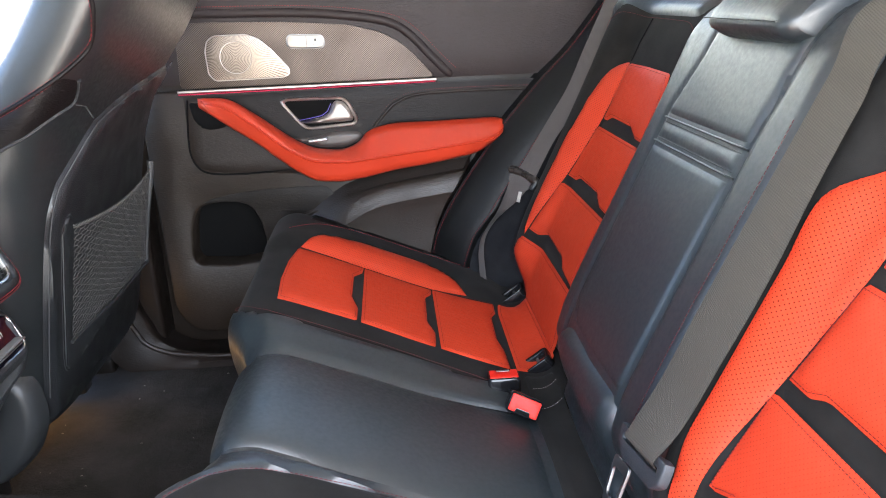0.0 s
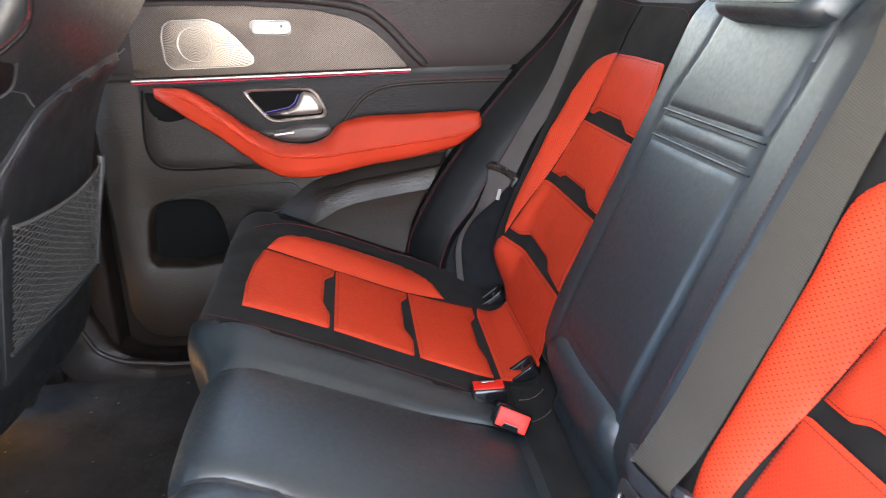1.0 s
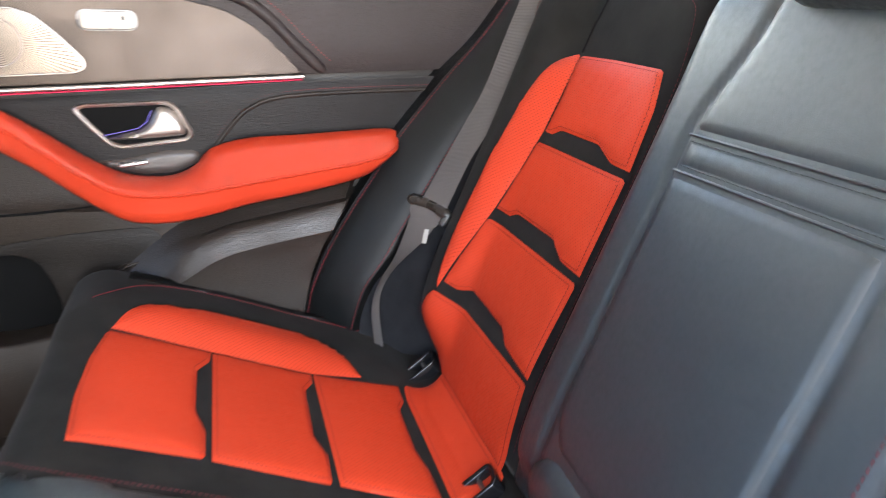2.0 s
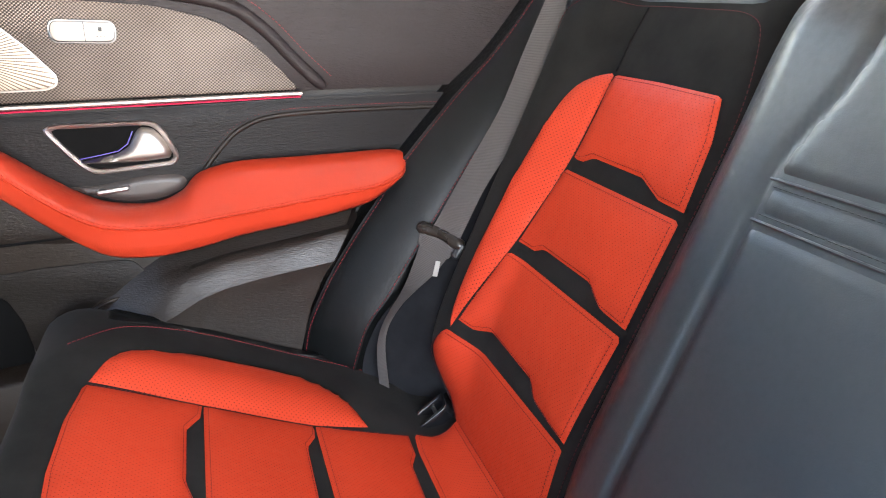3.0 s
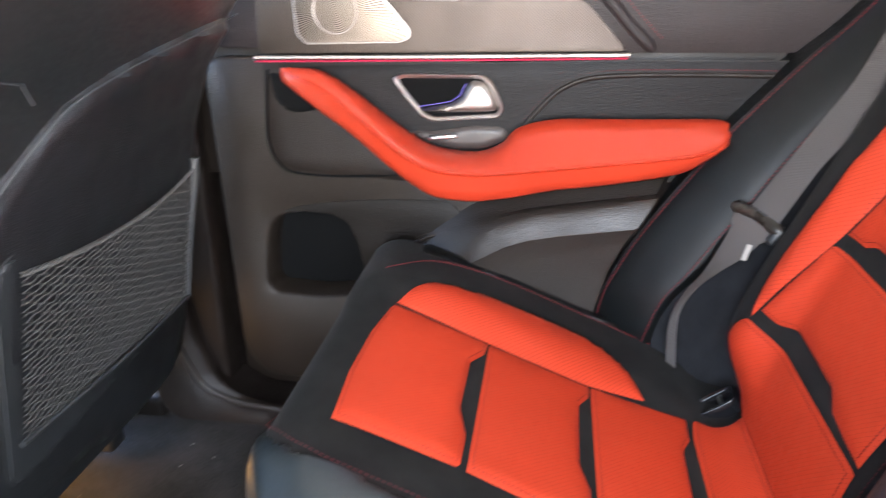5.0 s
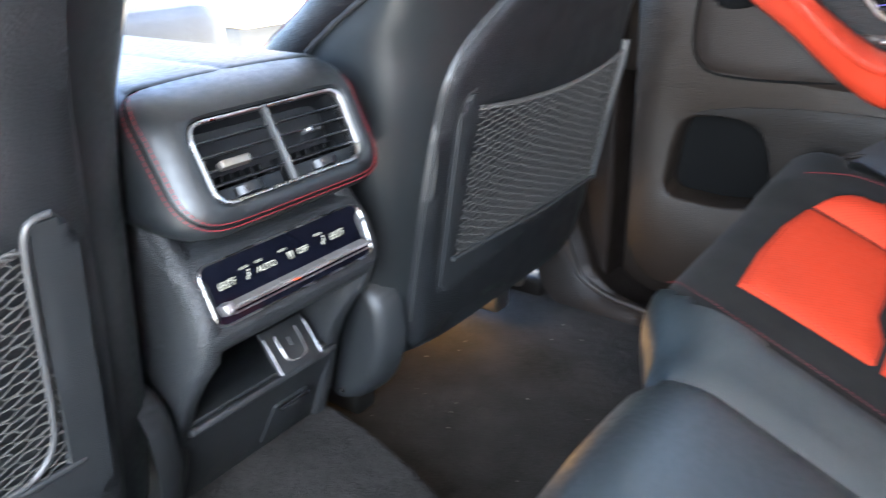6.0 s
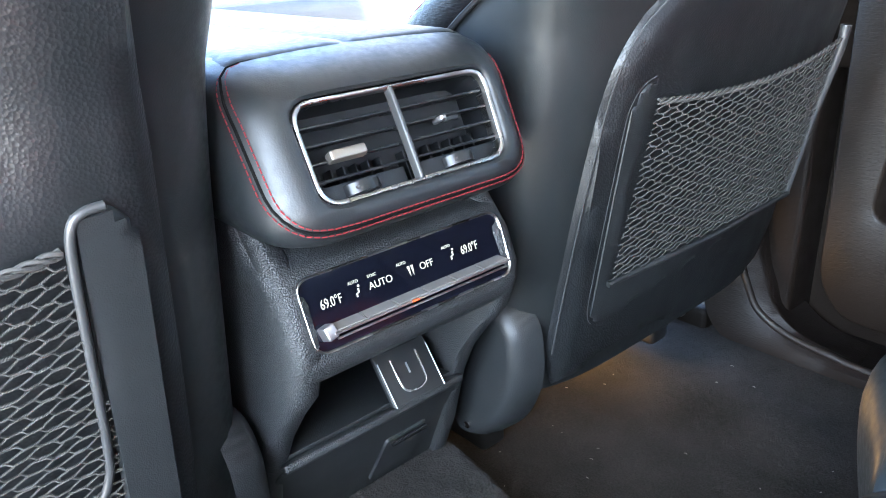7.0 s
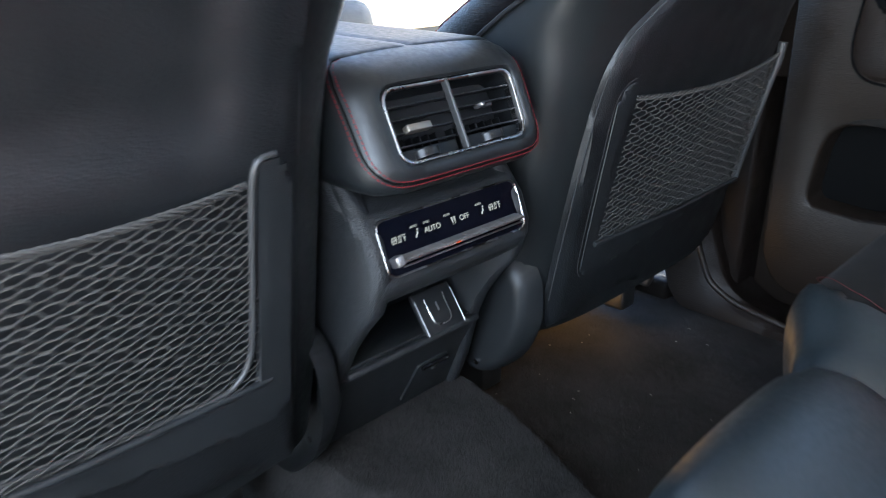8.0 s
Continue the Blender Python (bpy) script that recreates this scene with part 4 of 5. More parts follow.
    upper = ((.255, .284, .327, .352, .384, .410, .442, .489, .552, .655, .82), (.236, .262, .280, .297, .320, .343, .362, .378, .388, .406, .424))
    lower = ((.255, .284, .351, .391, .423, .455, .487, .534, .638, .82), (.226, .248, .280, .300, .317, .335, .346, .355, .369, .390))
    foot = ((.255, .284, .40, .485, .517, .557, .613, .82), (.210, .232, .262, .304, .3185, .328, .337, .352))
    rings = []
    for a in np.linspace(.255, .82, 64):
        zt, zu, zl, zf = (float(np.interp(a, *q)) for q in (tops, upper, lower, foot))
        zl, zf = min(zl, zu - .008), min(zf, zl - .010)
        k = 0.08 + 0.92 * smoothstep(a, 0.255, 0.42)
        line = [(-.02, zt + .035), (.006, zt + .020), (.016, zt + .010), (.030, zt), (.042, (zt + zu) / 2 + .003), (.050, zu + .002), (.054, zu - .002), (.0595, zu * .5 + zl * .5), (.064, zl + .003), (.0655, zl), (.0645, zl - .003),
                (.060, (zl + zf) / 2), (.056, zf), (.050, zf - .05), (.048, zf - .14), (-.02, zf - .15)]
        # the moulding ends along the slanting edge of the side bolster
        rings.append([Vector((min(a, float(np.interp(z, (.133, .265, .349, .408, .463), (.568, .588, .624, .662, .702)))), DOOR_Y - out * k, z)) for out, z in line])
    crease(add("lower_flare", sweep(rings), flare_plastic, "flared lower door moulding"), 26)
    add("net_pocket_lip", tube([on_door(a, b, 0.010) for a, b in curve_points([(.290, .290), (.318, .318), (.352, .330), (.396, .335)], 6)], 0.0028, 8), warm_plastic)
    return door


far_door()


def side_bolster():
    ob = thing("side_bolster", "black leather side bolster with dark red stitching", "bolster", (0.70, 0.68, 0.2))
    left = curve_points([(.570, .715, .12), (.582, .712, .20), (.590, .708, .252), (.598, .706, .278), (.626, .705, .336), (.664, .705, .395), (.704, .705, .450), (.743, .705, .505), (.826, .705, .597), (.882, .705, .652), (.938, .705, .722), (1.03, .71, .85)], 6)
    right = curve_points([(.648, .656, .12), (.658, .655, .19), (.666, .652, .225), (.685, .650, .277), (.716, .648, .318), (.745, .647, .365), (.768, .646, .400), (.790, .646, .435), (.835, .646, .505), (.905, .646, .600), (.985, .646, .715), (1.07, .650, .85)], 6)
    rings = []
    for a, b in zip(left, right):
        row = [a + np.array((0, .06, 0))]
        across = b - a
        out = np.array((-0.45, -0.85, 0.25))
        for w, k in ((0, -.004), (.05, .002), (.08, .0016), (.12, .003), (.3, .0045), (.5, .0055), (.7, .005), (.86, .003), (.91, .0016), (.94, .0016), (1, -.006)):
            row.append(a + across * w + out * k)
        row.append(b + np.array((.05, .05, -.02)))
        rings.append([Vector(p) for p in row])
    q = part("pad", sweep(rings), bolster_leather, ob)
    q.matrix_parent_inverse = Matrix.Translation(-Vector(ob.location))
    for w, off in ((.10, .0036), (.91, .0030)):
        bm = bmesh.new()
        pts = resample([a + (b - a) * w + np.array((-0.45, -0.85, 0.25)) * off for a, b in zip(left, right)], 0.0064)
        for a, b in zip(pts, pts[1:]):
            tube([Vector(a), Vector(a * 0.35 + b * 0.65)], 0.0006, 4, bm=bm)
        q = part("seam", bm, bright_thread, ob)
        q.matrix_parent_inverse = Matrix.Translation(-Vector(ob.location))


side_bolster()


def wing_side():
    """Suede side of the far backrest, between its red edge and the side bolster, behind the belt."""
    line = curve_points([(.664, .652, .17), (.668, .654, .225), (.690, .654, .277), (.722, .652, .318), (.772, .650, .400), (.838, .650, .505), (.908, .650, .600), (.985, .652, .715)], 5)
    arcs = np.linspace(0.89, 1.55, 120)
    heights = [bench(k, .58).z for k in arcs]
    rings = []
    for x, y, z in line:
        edge = bench(float(np.interp(z, heights, arcs)), .582, -.012)
        a, b = Vector((x, y, z)), Vector((edge.x, .582, z))
        front = [a.lerp(b, u) + Vector((.016 * math.sin(math.pi * u) ** 0.8, 0, 0)) for u in (0, .12, .3, .5, .7, .88, 1)]
        rings.append(front + [b + Vector((.05, .02, 0)), a + Vector((.05, .05, 0))])
    q = part("wing_side", sweep(rings), wing_suede, far_seat, "black suede side of the backrest")
    q.matrix_parent_inverse = Matrix.Translation(-Vector(far_seat.location))


wing_side()

# ---- front seats ----
BACK_X = [(-.02, -.03), (.10, -.024), (.20, -.010), (.285, .004), (.37, .018), (.456, .033), (.53, .050), (.606, .080), (.66, .120), (.72, .165), (.78, .200), (.86, .215), (.92, .20)]
NET_A, NET_B, NET_C, NET_D = Vector((.040, .250, .458)), Vector((.066, .543, .478)), Vector((.030, .545, .301)), Vector((.010, .236, .285))


def back_x(z):
    return float(np.interp(z, [p[0] for p in BACK_X], [p[1] for p in BACK_X]))


def hollow(y, z):
    """Depth of the knee hollow in the seat back, above the pocket."""
    return 0.013 * smoothstep(y, 0.240, 0.278) * (1 - smoothstep(y, 0.49, 0.55)) * smoothstep(z, 0.465, 0.52) * (1 - smoothstep(z, 0.70, 0.80))


def net_strands(net, lean, cords=46, cells=13):
    """A knotless net: twisted cords side by side, each touching the one above and the one below in turn; lean slants the cells."""
    n = 620
    row = np.linspace(0, 1, 41)
    verts, faces, count = [], [], 0
    ring = np.arange(4) * math.pi / 2
    k, q = np.meshgrid(np.arange(n - 1), np.arange(4), indexing="ij")
    quad = np.stack([k * 4 + q, k * 4 + (q + 1) % 4, k * 4 + 4 + (q + 1) % 4, k * 4 + 4 + q], -1).reshape(-1, 4)
    low = np.array([tuple(net(a, 0)) for a in row])
    high = np.array([tuple(net(a, 1)) for a in row])
    for i in range(cords):
        p = np.linspace(-0.6, 1.6, 3000)
        phase = (p * cells + 0.5 * (i % 2) + 0.05 * math.sin(i * 2.3)) % 1
        wave = np.interp(phase, [0, .14, .36, .64, .86, 1], [1, 1, -1, -1, 1, 1])
        v = (i + 0.5 + 0.45 * wave) / cords
        u = p + lean * (v - 0.5)
        keep = (u >= 0) & (u <= 1)
        u, v = u[keep], v[keep] + 0.003 * np.sin(u[keep] * 23 + i * 1.7)
        P = np.stack([np.interp(u, row, low[:, c]) * (1 - v) + np.interp(u, row, high[:, c]) * v for c in range(3)], 1)
        P[:, 0] += 0.0006 * np.sin(u * 90 + i)
        P = resample(P, 0.0004)
        at = np.linspace(0, len(P) - 1, n)
        P = np.stack([np.interp(at, np.arange(len(P)), P[:, c]) for c in range(3)], 1)
        T = np.gradient(P, axis=0)
        T /= np.maximum(np.linalg.norm(T, axis=1)[:, None], 1e-9)
        A = np.cross(T, (1.0, 0.0, 0.0))
        A /= np.maximum(np.linalg.norm(A, axis=1)[:, None], 1e-9)
        B = np.cross(T, A)
        arc = np.concatenate([[0], np.cumsum(np.linalg.norm(np.diff(P, axis=0), axis=1))])
        for strand in (0, math.pi):
            w = arc * 2 * math.pi / 0.0032 + strand
            C = P + (A * np.cos(w)[:, None] + B * np.sin(w)[:, None]) * 0.00040
            verts.append((C[:, None] + (A[:, None] * np.cos(ring)[None, :, None] + B[:, None] * np.sin(ring)[None, :, None]) * 0.00042).reshape(-1, 3))
            faces.append(quad + count)
            count += n * 4
    return np.concatenate(verts).tolist(), np.concatenate(faces).tolist()


def part_mesh(name, data, material, parent, label=""):
    me = bpy.data.meshes.new(name)
    me.from_pydata(data[0], [], data[1])
    me.shade_smooth()
    me.materials.append(material)
    ob = new(name, me)
    ob.parent = parent
    return tagged(ob, label)


def front_seat(label, full=False):
    """A front seat seen from behind: y runs from its inner to its outer side."""
    seat = thing("front_seat", label, "car seat", (0, 0, 0), "front seats")
    rings = []
    for z in np.linspace(0.165, 0.95, 44):
        xb = back_x(z)
        wide = 0.255 - 0.03 * smoothstep(z, 0.78, 0.95)
        deep = float(np.interp(z, [.48, .52, .56, .63, .70, .78], [.13, .126, .10, .065, .065, .060]))
        narrow = 0.012 * smoothstep(0.25 - z, 0, 0.15)
        ring = []
        for j in range(56):
            a = 2 * math.pi * j / 56
            cs, sn = math.cos(a), math.sin(a)
            y = .392 + math.copysign(abs(sn) ** 0.42, sn) * (wide - narrow)
            sink = (hollow(y, z) + 0.003) if cs > 0.3 and full else 0
            ring.append(Vector((xb - deep + math.copysign(abs(cs) ** 0.5, cs) * deep - sink, y, z)))
        rings.append(ring)
    part("backrest", add_strip(bmesh.new(), rings), front_leather, seat, "black leather seat back")

    def shell(a, b, h=0.0):
        d = (back_x(b + .01) - back_x(b - .01)) / .02
        n = Vector((1, 0, -d)).normalized()
        edge = abs(a - .392) / .25
        return Vector((back_x(b) - 0.018 * edge ** 4 - (hollow(a, b) if full else 0), a, b)) + n * (h + 0.003)

    outline = [(.192, .168), (.178, .22), (.180, .285), (.184, .36), (.188, .42), (.197, .498), (.228, .545), (.30, .602), (.38, .628), (.45, .641), (.54, .655), (.618, .664), (.622, .60), (.615, .50), (.612, .40), (.606, .30), (.598, .22), (.56, .178), (.42, .178), (.26, .195), (.215, .176)]
    if full:
        outline = [(.205, .168), (.196, .22), (.194, .36), (.196, .50), (.205, .62), (.218, .72), (.25, .80), (.60, .80), (.622, .70), (.622, .60), (.615, .50), (.612, .40), (.606, .30), (.598, .22), (.56, .178), (.42, .178), (.26, .185), (.20, .172)]
    part("back_panel", patch(rounded(outline, 0.03), shell, 0.007, 0.005, 0.013, sink=0.004), shell_plastic, seat, "hard black seat-back panel")
    edge = [shell(a, b, .0050) for a, b in curve_points(outline[1:12], 6)]
    if not full:
        # thin pale tube that draws the highlight along the panel edge
        part("panel_edge_glint", tube(edge, 0.0009, 6), trim_and_glint_grey, seat)
    # net pocket with its raised surround
    def net(u, v, h=0.0):
        p = NET_D.lerp(NET_C, u).lerp(NET_A.lerp(NET_B, u), v)
        bow = 0.010 * 4 * u * (1 - u)
        sag = -0.010 * 4 * u * (1 - u) * v
        return p + Vector((bow * (0.3 + 0.7 * v) + 0.004 + h, 0, sag))

    inner = .207 if full else .213
    low = .247 if full else .238
    rim = curve_points([(.30, .243), (inner + .030, .236), (inner + .010, .241), (inner + .001, .258), (inner, .30), (inner + .001, .38), (inner + .002, .445), (inner + .006, .466), (inner + .015, .478), (inner + .028, .483)], 5)
    surround = [tuple(p) for p in rim] + [(.246, .478), (.244, .40), (low, .288), (.556, .302), (.556, .272)]
    part("pocket_surround", patch(surround, shell, 0.012 if full else 0.0082, 0.004, 0.006), hard_plastic, seat, "plastic pocket surround with a rounded edge")
    if full:
        lip = curve_points([(.228, .480), (.238, .479), (.2445, .472), (.2465, .45), (.2475, .38), (.2485, .335), (.252, .312), (.262, .297), (.282, .290), (.35, .292), (.45, .298), (.545, .302)], 6)
        # lip in paler grey, so the colour carries its highlight
        part("surround_lip", tube([shell(a, b, .0105) for a, b in lip], 0.0026, 8), trim_and_glint_grey, seat, "rounded lip along the net with its highlight in the colour")
    else:
        # thin pale tube in place of the highlight on the surround
        part("surround_edge_glint", tube([shell(a, b, .0066) for a, b in rim[10:]], 0.0008, 6), trim_and_glint_grey, seat)
    part("pocket_bracket", tube([NET_B + Vector((.006, .003, .014)), NET_B + Vector((.004, .002, -.01)), (NET_B + NET_C) / 2 + Vector((.003, .003, 0)), NET_C + Vector((.004, .002, 0))], [0.0060, 0.0052, 0.0042, 0.0036], 8), trim_and_glint_grey, seat, "smooth grey plastic bracket")
    part("pocket_sill", tube([NET_D + Vector((.004, -.004, -.003)), (NET_C + NET_D) / 2 + Vector((.012, 0, -.002)), NET_C + Vector((.006, .002, -.002))], 0.003, 8), hard_plastic, seat)
    net_part = part_mesh("net", net_strands(net, -0.40 if full else 0.40), net_cord, seat, "dark elastic cord net pocket")
    bm = bmesh.new()
    for k in range(3):
        tube([net(u, 1.0 + 0.012 * math.sin(u * 70 + k * 2.1), 0.0015 * math.cos(u * 70 + k * 2.1)) for u in np.linspace(0, 1, 120)], 0.0013, 5, bm=bm)
    part("net_cord", bm, net_cord, net_part, "twisted elastic top cord")
    # hinge cover low on the inner side
    cap = rounded([(-.110, .088), (-.075, .098), (-.030, .140), (-.008, .195), (-.014, .255), (-.046, .284), (-.085, .272), (-.125, .20), (-.130, .12)], 0.03)
    cover = part("hinge_cover", patch(cap, lambda a, b, h: Vector((a, .168 - h, b)), 0.030, 0.020, 0.006), hard_plastic, seat, "moulded black hinge cover")
    part("cover_screw", tube([(-.088, .139, .118), (-.088, .1355, .118)], 0.004, 10), chrome, cover)
    # upper bolster: a dark panel between a groove and a stitched seam
    def flank(x, z, h=0.0):
        deep = float(np.interp(z, [.48, .52, .56, .63, .70, .78], [.13, .126, .10, .065, .065, .060]))
        dx = min(abs(x - back_x(z) + deep) / deep, 0.97)
        return Vector((x, .392 - .255 * (1 - dx ** 4) ** 0.21 - h, z))

    seam = curve_points([(-.175, .520), (-.12, .554), (-.05, .596), (.032, .634), (.07, .653), (.106, .675), (.133, .697), (.148, .716), (.158, .742), (.163, .767), (.164, .84)], 6)
    groove = curve_points([(-.160, .462), (-.10, .513), (-.05, .550), (.021, .592), (.055, .609), (.086, .630), (.099, .640), (.110, .655), (.120, .672)], 6)
    part("pleat", tube([flank(x, z, .001) for x, z in ((.099, .641), (.101, .632), (.105, .622), (.108, .616))], 0.0012, 6), black_thread, seat)
    part("bolster_panel", patch([tuple(p) for p in groove] + [tuple(p) for p in seam[:32][::-1]], flank, 0.0055, 0.004, 0.010, sink=-0.0035), door_leather, seat, "dark leather bolster panel")
    part("bolster_groove", tube([flank(x, z, .0030) for x, z in groove], 0.0028, 6), black_thread, seat)
    part("seam_welt", tube([flank(x + .0025, z + .0045, .0018) for x, z in seam], 0.0030, 8), door_leather, seat)
    for off in (0, 0.010):
        bm = bmesh.new()
        pts = resample([tuple(flank(x + off * .5, z + off, .0042)) for x, z in seam], 0.0062)
        for a, b in zip(pts, pts[1:]):
            tube([Vector(a), Vector(a * 0.35 + b * 0.65)], 0.00042, 4, bm=bm)
        part("bolster_seam", bm, bright_thread, seat, "dark red stitching")
    # cushion and runners
    part("seat_cushion", box((0.50, 0.50, 0.16), 0.05, pose(-.36, .392, .245)), black_leather, seat)
    part("seat_frame", box((0.42, 0.40, 0.07), 0.015, pose(-.36, .392, .13)), hard_plastic, seat)
    for y in (.22, .57):
        part("runner", box((0.46, 0.04, 0.05), 0.008, pose(-.36, y, .045)), dark_metal, seat)
    part("runner_end", box((0.05, 0.045, 0.025), 0.008, pose(-.140, .612, .072, 0, 14, 20)), switch_alloy, seat, "bare metal runner end")
    part("wiring", tube([(-.18, .54, .09), (-.15, .575, .075), (-.125, .60, .066), (-.115, .64, .082)], 0.004, 8), hard_plastic, seat)
    return seat


front_seat("front passenger car seat in black leather with net pocket")
driver = front_seat("driver's car seat in black leather with net pocket behind", True)
driver.scale = (1, -1, 1)
driver.location = (-0.008, 0.024, 0.008)

# ---- centre console ----
VENT_N = Vector((0.889, 0, 0.458))
VENT_UP = Vector((-0.458, 0, 0.889))
VENT_O = Vector((.0185, 0, .477))
PANEL_N = Vector((0.918, 0, 0.396))
PANEL_UP = Vector((-0.396, 0, 0.918))
PANEL_O = Vector((.0100, 0, .368))


def on_vent(a, b, h=0.0):
    return VENT_O + Vector((0, a, 0)) + VENT_UP * b + VENT_N * h


def on_panel(a, b, h=0.0):
    return PANEL_O + Vector((0, a, 0)) + PANEL_UP * b + PANEL_N * h


def words(text, size, mat, parent, m, name="lettering"):
    """Lettering in the built-in typeface, as a mesh."""
    cu = bpy.data.curves.new(name, "FONT")
    cu.body, cu.size, cu.align_x, cu.align_y = text, size, "CENTER", "CENTER"
    cu.extrude = 0.0001
    tmp = bpy.data.objects.new(name, cu)
    scene.collection.objects.link(tmp)
    me = bpy.data.meshes.new_from_object(tmp.evaluated_get(bpy.context.evaluated_depsgraph_get()))
    bpy.data.objects.remove(tmp)
    me.materials.append(mat)
    ob = new(name, me)
    ob.parent = parent
    ob.matrix_basis = m
    return ob


vent_grey = plastic("vent_grey_plastic", (0.009, 0.0105, 0.0125), 0.45, 0.2, shine=0.3)


def console():
    con = thing("centre_console", "black centre console with rear vents and climate display", "console")

    def add(name, bm, mat, note="", parent=None):
        return part(name, bm, mat, parent or con, note)

    # leather-wrapped pod round the vents
    inner = rounded([(-.0815, .0335), (.0815, .0335), (.0765, -.0335), (-.0815, -.0335)], 0.016, 8)

    def loop(poly, n=96):
        P = resample(poly, 0.001, True)
        c = np.array((0.0, 0.0))
        ang = np.arctan2(P[:, 1] - c[1], P[:, 0] - c[0])
        o = np.argsort(ang)
        ang, P = ang[o], P[o]
        ang = np.concatenate([ang - 2 * np.pi, ang, ang + 2 * np.pi])
        P = np.vstack([P, P, P])
        at = np.linspace(-np.pi, np.pi, n, endpoint=False)
        return np.stack([np.interp(at, ang, P[:, k]) for k in (0, 1)], 1)

    o = loop(rounded([(-.120, .060), (.117, .060), (.112, -.067), (-.117, -.067)], 0.036, 10))
    i = loop(inner)
    rings = []
    for w, h in ((0.0, -.004), (.04, .001), (.12, .003), (.35, .001), (.62, -.006), (.85, -.018), (.97, -.034), (1.0, -.050)):
        rings.append([on_vent(p[0], p[1], 0) + (VENT_N * h if h > -.002 else Vector((h * 1.1, 0, 0))) for p in i * (1 - w) + o * w])
    far = []
    for k in range(1, 7):
        u = k / 6
        ring = []
        for p in o:
            q = on_vent(p[0], p[1], 0) + Vector((-.055, 0, 0))
            ring.append(q.lerp(Vector((-.30, q.y, q.z)), u))
        far.append(ring)
    pod = add("vent_pod", add_strip(bmesh.new(), rings + far, caps=False), pod_leather, "black leather vent surround")
    bm = bmesh.new()
    for m_in in (0.0080, 0.0105, 0.0130):
        s = loop(rounded([(-.1225 + m_in, .058), (.1150 - m_in, .058), (.1105 - m_in, -.0585 + m_in), (-.1185 + m_in, -.0585 + m_in)], 0.040 - m_in, 10))
        row = []
        for p, q, c in zip(i, o, s):
            ang = math.atan2(c[1], c[0])
            w = min(1.0, np.linalg.norm(c - p) / np.linalg.norm(q - p))
            h = float(np.interp(w, [.12, .35, .62, .85, .97, 1.0], [.003, .001, -.0066, -.0198, -.0374, -.055]))
            row.append((on_vent(c[0], c[1], 0) + Vector((h + .0014, 0, -.0006)), ang))
        row = [v for v, ang in row if not 0.42 < ang < 2.55]
        k = min(range(len(row)), key=lambda n: -(row[n] - row[n - 1]).length)
        row = row[k:] + row[:k]
        if m_in == 0.0105:
            add("pod_joint", tube([v - Vector((.0012, 0, 0)) for v in row], 0.0011, 6), joint_and_shade_black, parent=pod)
            continue
        pts = resample([tuple(v) for v in row], 0.0046)
        for a, b in zip(pts, pts[1:]):
            tube([Vector(a), Vector(a * 0.26 + b * 0.74)], 0.0005, 4, bm=bm)
    add("pod_seam", bm, bright_thread, "double red stitching", pod)
    # bright surround, vanes, divider
    vin = rounded([(-.0785, .0305), (.0785, .0305), (.0735, -.0305), (-.0785, -.0305)], 0.014, 8)
    vent = add("vent_surround", ring_plate(inner, vin, on_vent, .001, .0005, .012, .0008, 300), chrome, "chrome vent surround")
    add("vent_back", plate(vin, lambda a, b, h: on_vent(a, b, h - .034), .004, 0), black_thread, parent=vent)
    add("vent_tunnel", ring_plate(rounded([(-.080, .032), (.080, .032), (.075, -.032), (-.080, -.032)], .014, 8), vin, on_vent, -.004, -.004, .034, .001), vane_plastic, parent=vent)
    add("divider", box((.008, .0036, .064), .0014, Matrix.Translation(on_vent(-.004, 0, -.002)) @ Matrix((VENT_N, Vector((0, 1, 0)), VENT_UP)).transposed().to_4x4()), trim_and_glint_grey, "dark satin divider", vent)
    basis = Matrix((VENT_N, Vector((0, 1, 0)), VENT_UP)).transposed().to_4x4()
    for a0, a1 in ((-.078, -.009), (.001, .076)):
        for b in (.0195, .008, -.0035, -.015):
            add("vane", box((.026, a1 - a0, .0020), .0008, Matrix.Translation(on_vent((a0 + a1) / 2, b, -.017)) @ basis @ pose(0, 0, 0, 0, 8, 0)), vane_plastic, parent=vent)
        for k in range(7):
            add("rear_vane", box((.010, .0014, .022), .0005, Matrix.Translation(on_vent(a0 + (a1 - a0) * (k + .5) / 7, -.018, -.029)) @ basis), vane_plastic, parent=vent)
        add("shutter_plate", box((.004, a1 - a0, .012), .001, Matrix.Translation(on_vent((a0 + a1) / 2, -.0255, -.010)) @ basis), vent_grey, parent=vent)
        wheel = bmesh.new()
        c = on_vent((a0 + a1) / 2 - .002, -.0255, -.012)
        tube([c - VENT_UP * .0035, c + VENT_UP * .0035], .014, 24, bm=wheel)
        add("thumb_wheel", wheel, vane_plastic, parent=vent)
        add("wheel_mark", box((.001, .003, .0015), 0, Matrix.Translation(on_vent((a0 + a1) / 2 - .010, -.0255, .0005)) @ basis), net_cord, parent=vent)
    add("vane_tab", box((.008, .027, .0068), .0012, Matrix.Translation(on_vent(-.0515, -.0035, -.002)) @ basis @ pose(0, 0, 0, 0, -10, 0)), champagne, "pale metal vane tab", vent)
    add("vane_knob", box((.012, .005, .004), .0014, Matrix.Translation(on_vent(.030, .004, -.004)) @ basis), alloy, parent=vent)
    add("vane_link", box((.003, .020, .006), .001, Matrix.Translation(on_vent(.040, .005, -.008)) @ basis), hard_plastic, parent=vent)

    # lower body
    prof = [(-.045, .440), (-.016, .405), (.004, .392), (.022, .345), (.024, .332), (.014, .318), (-.030, .290), (-.085, .275)]
    rings = []
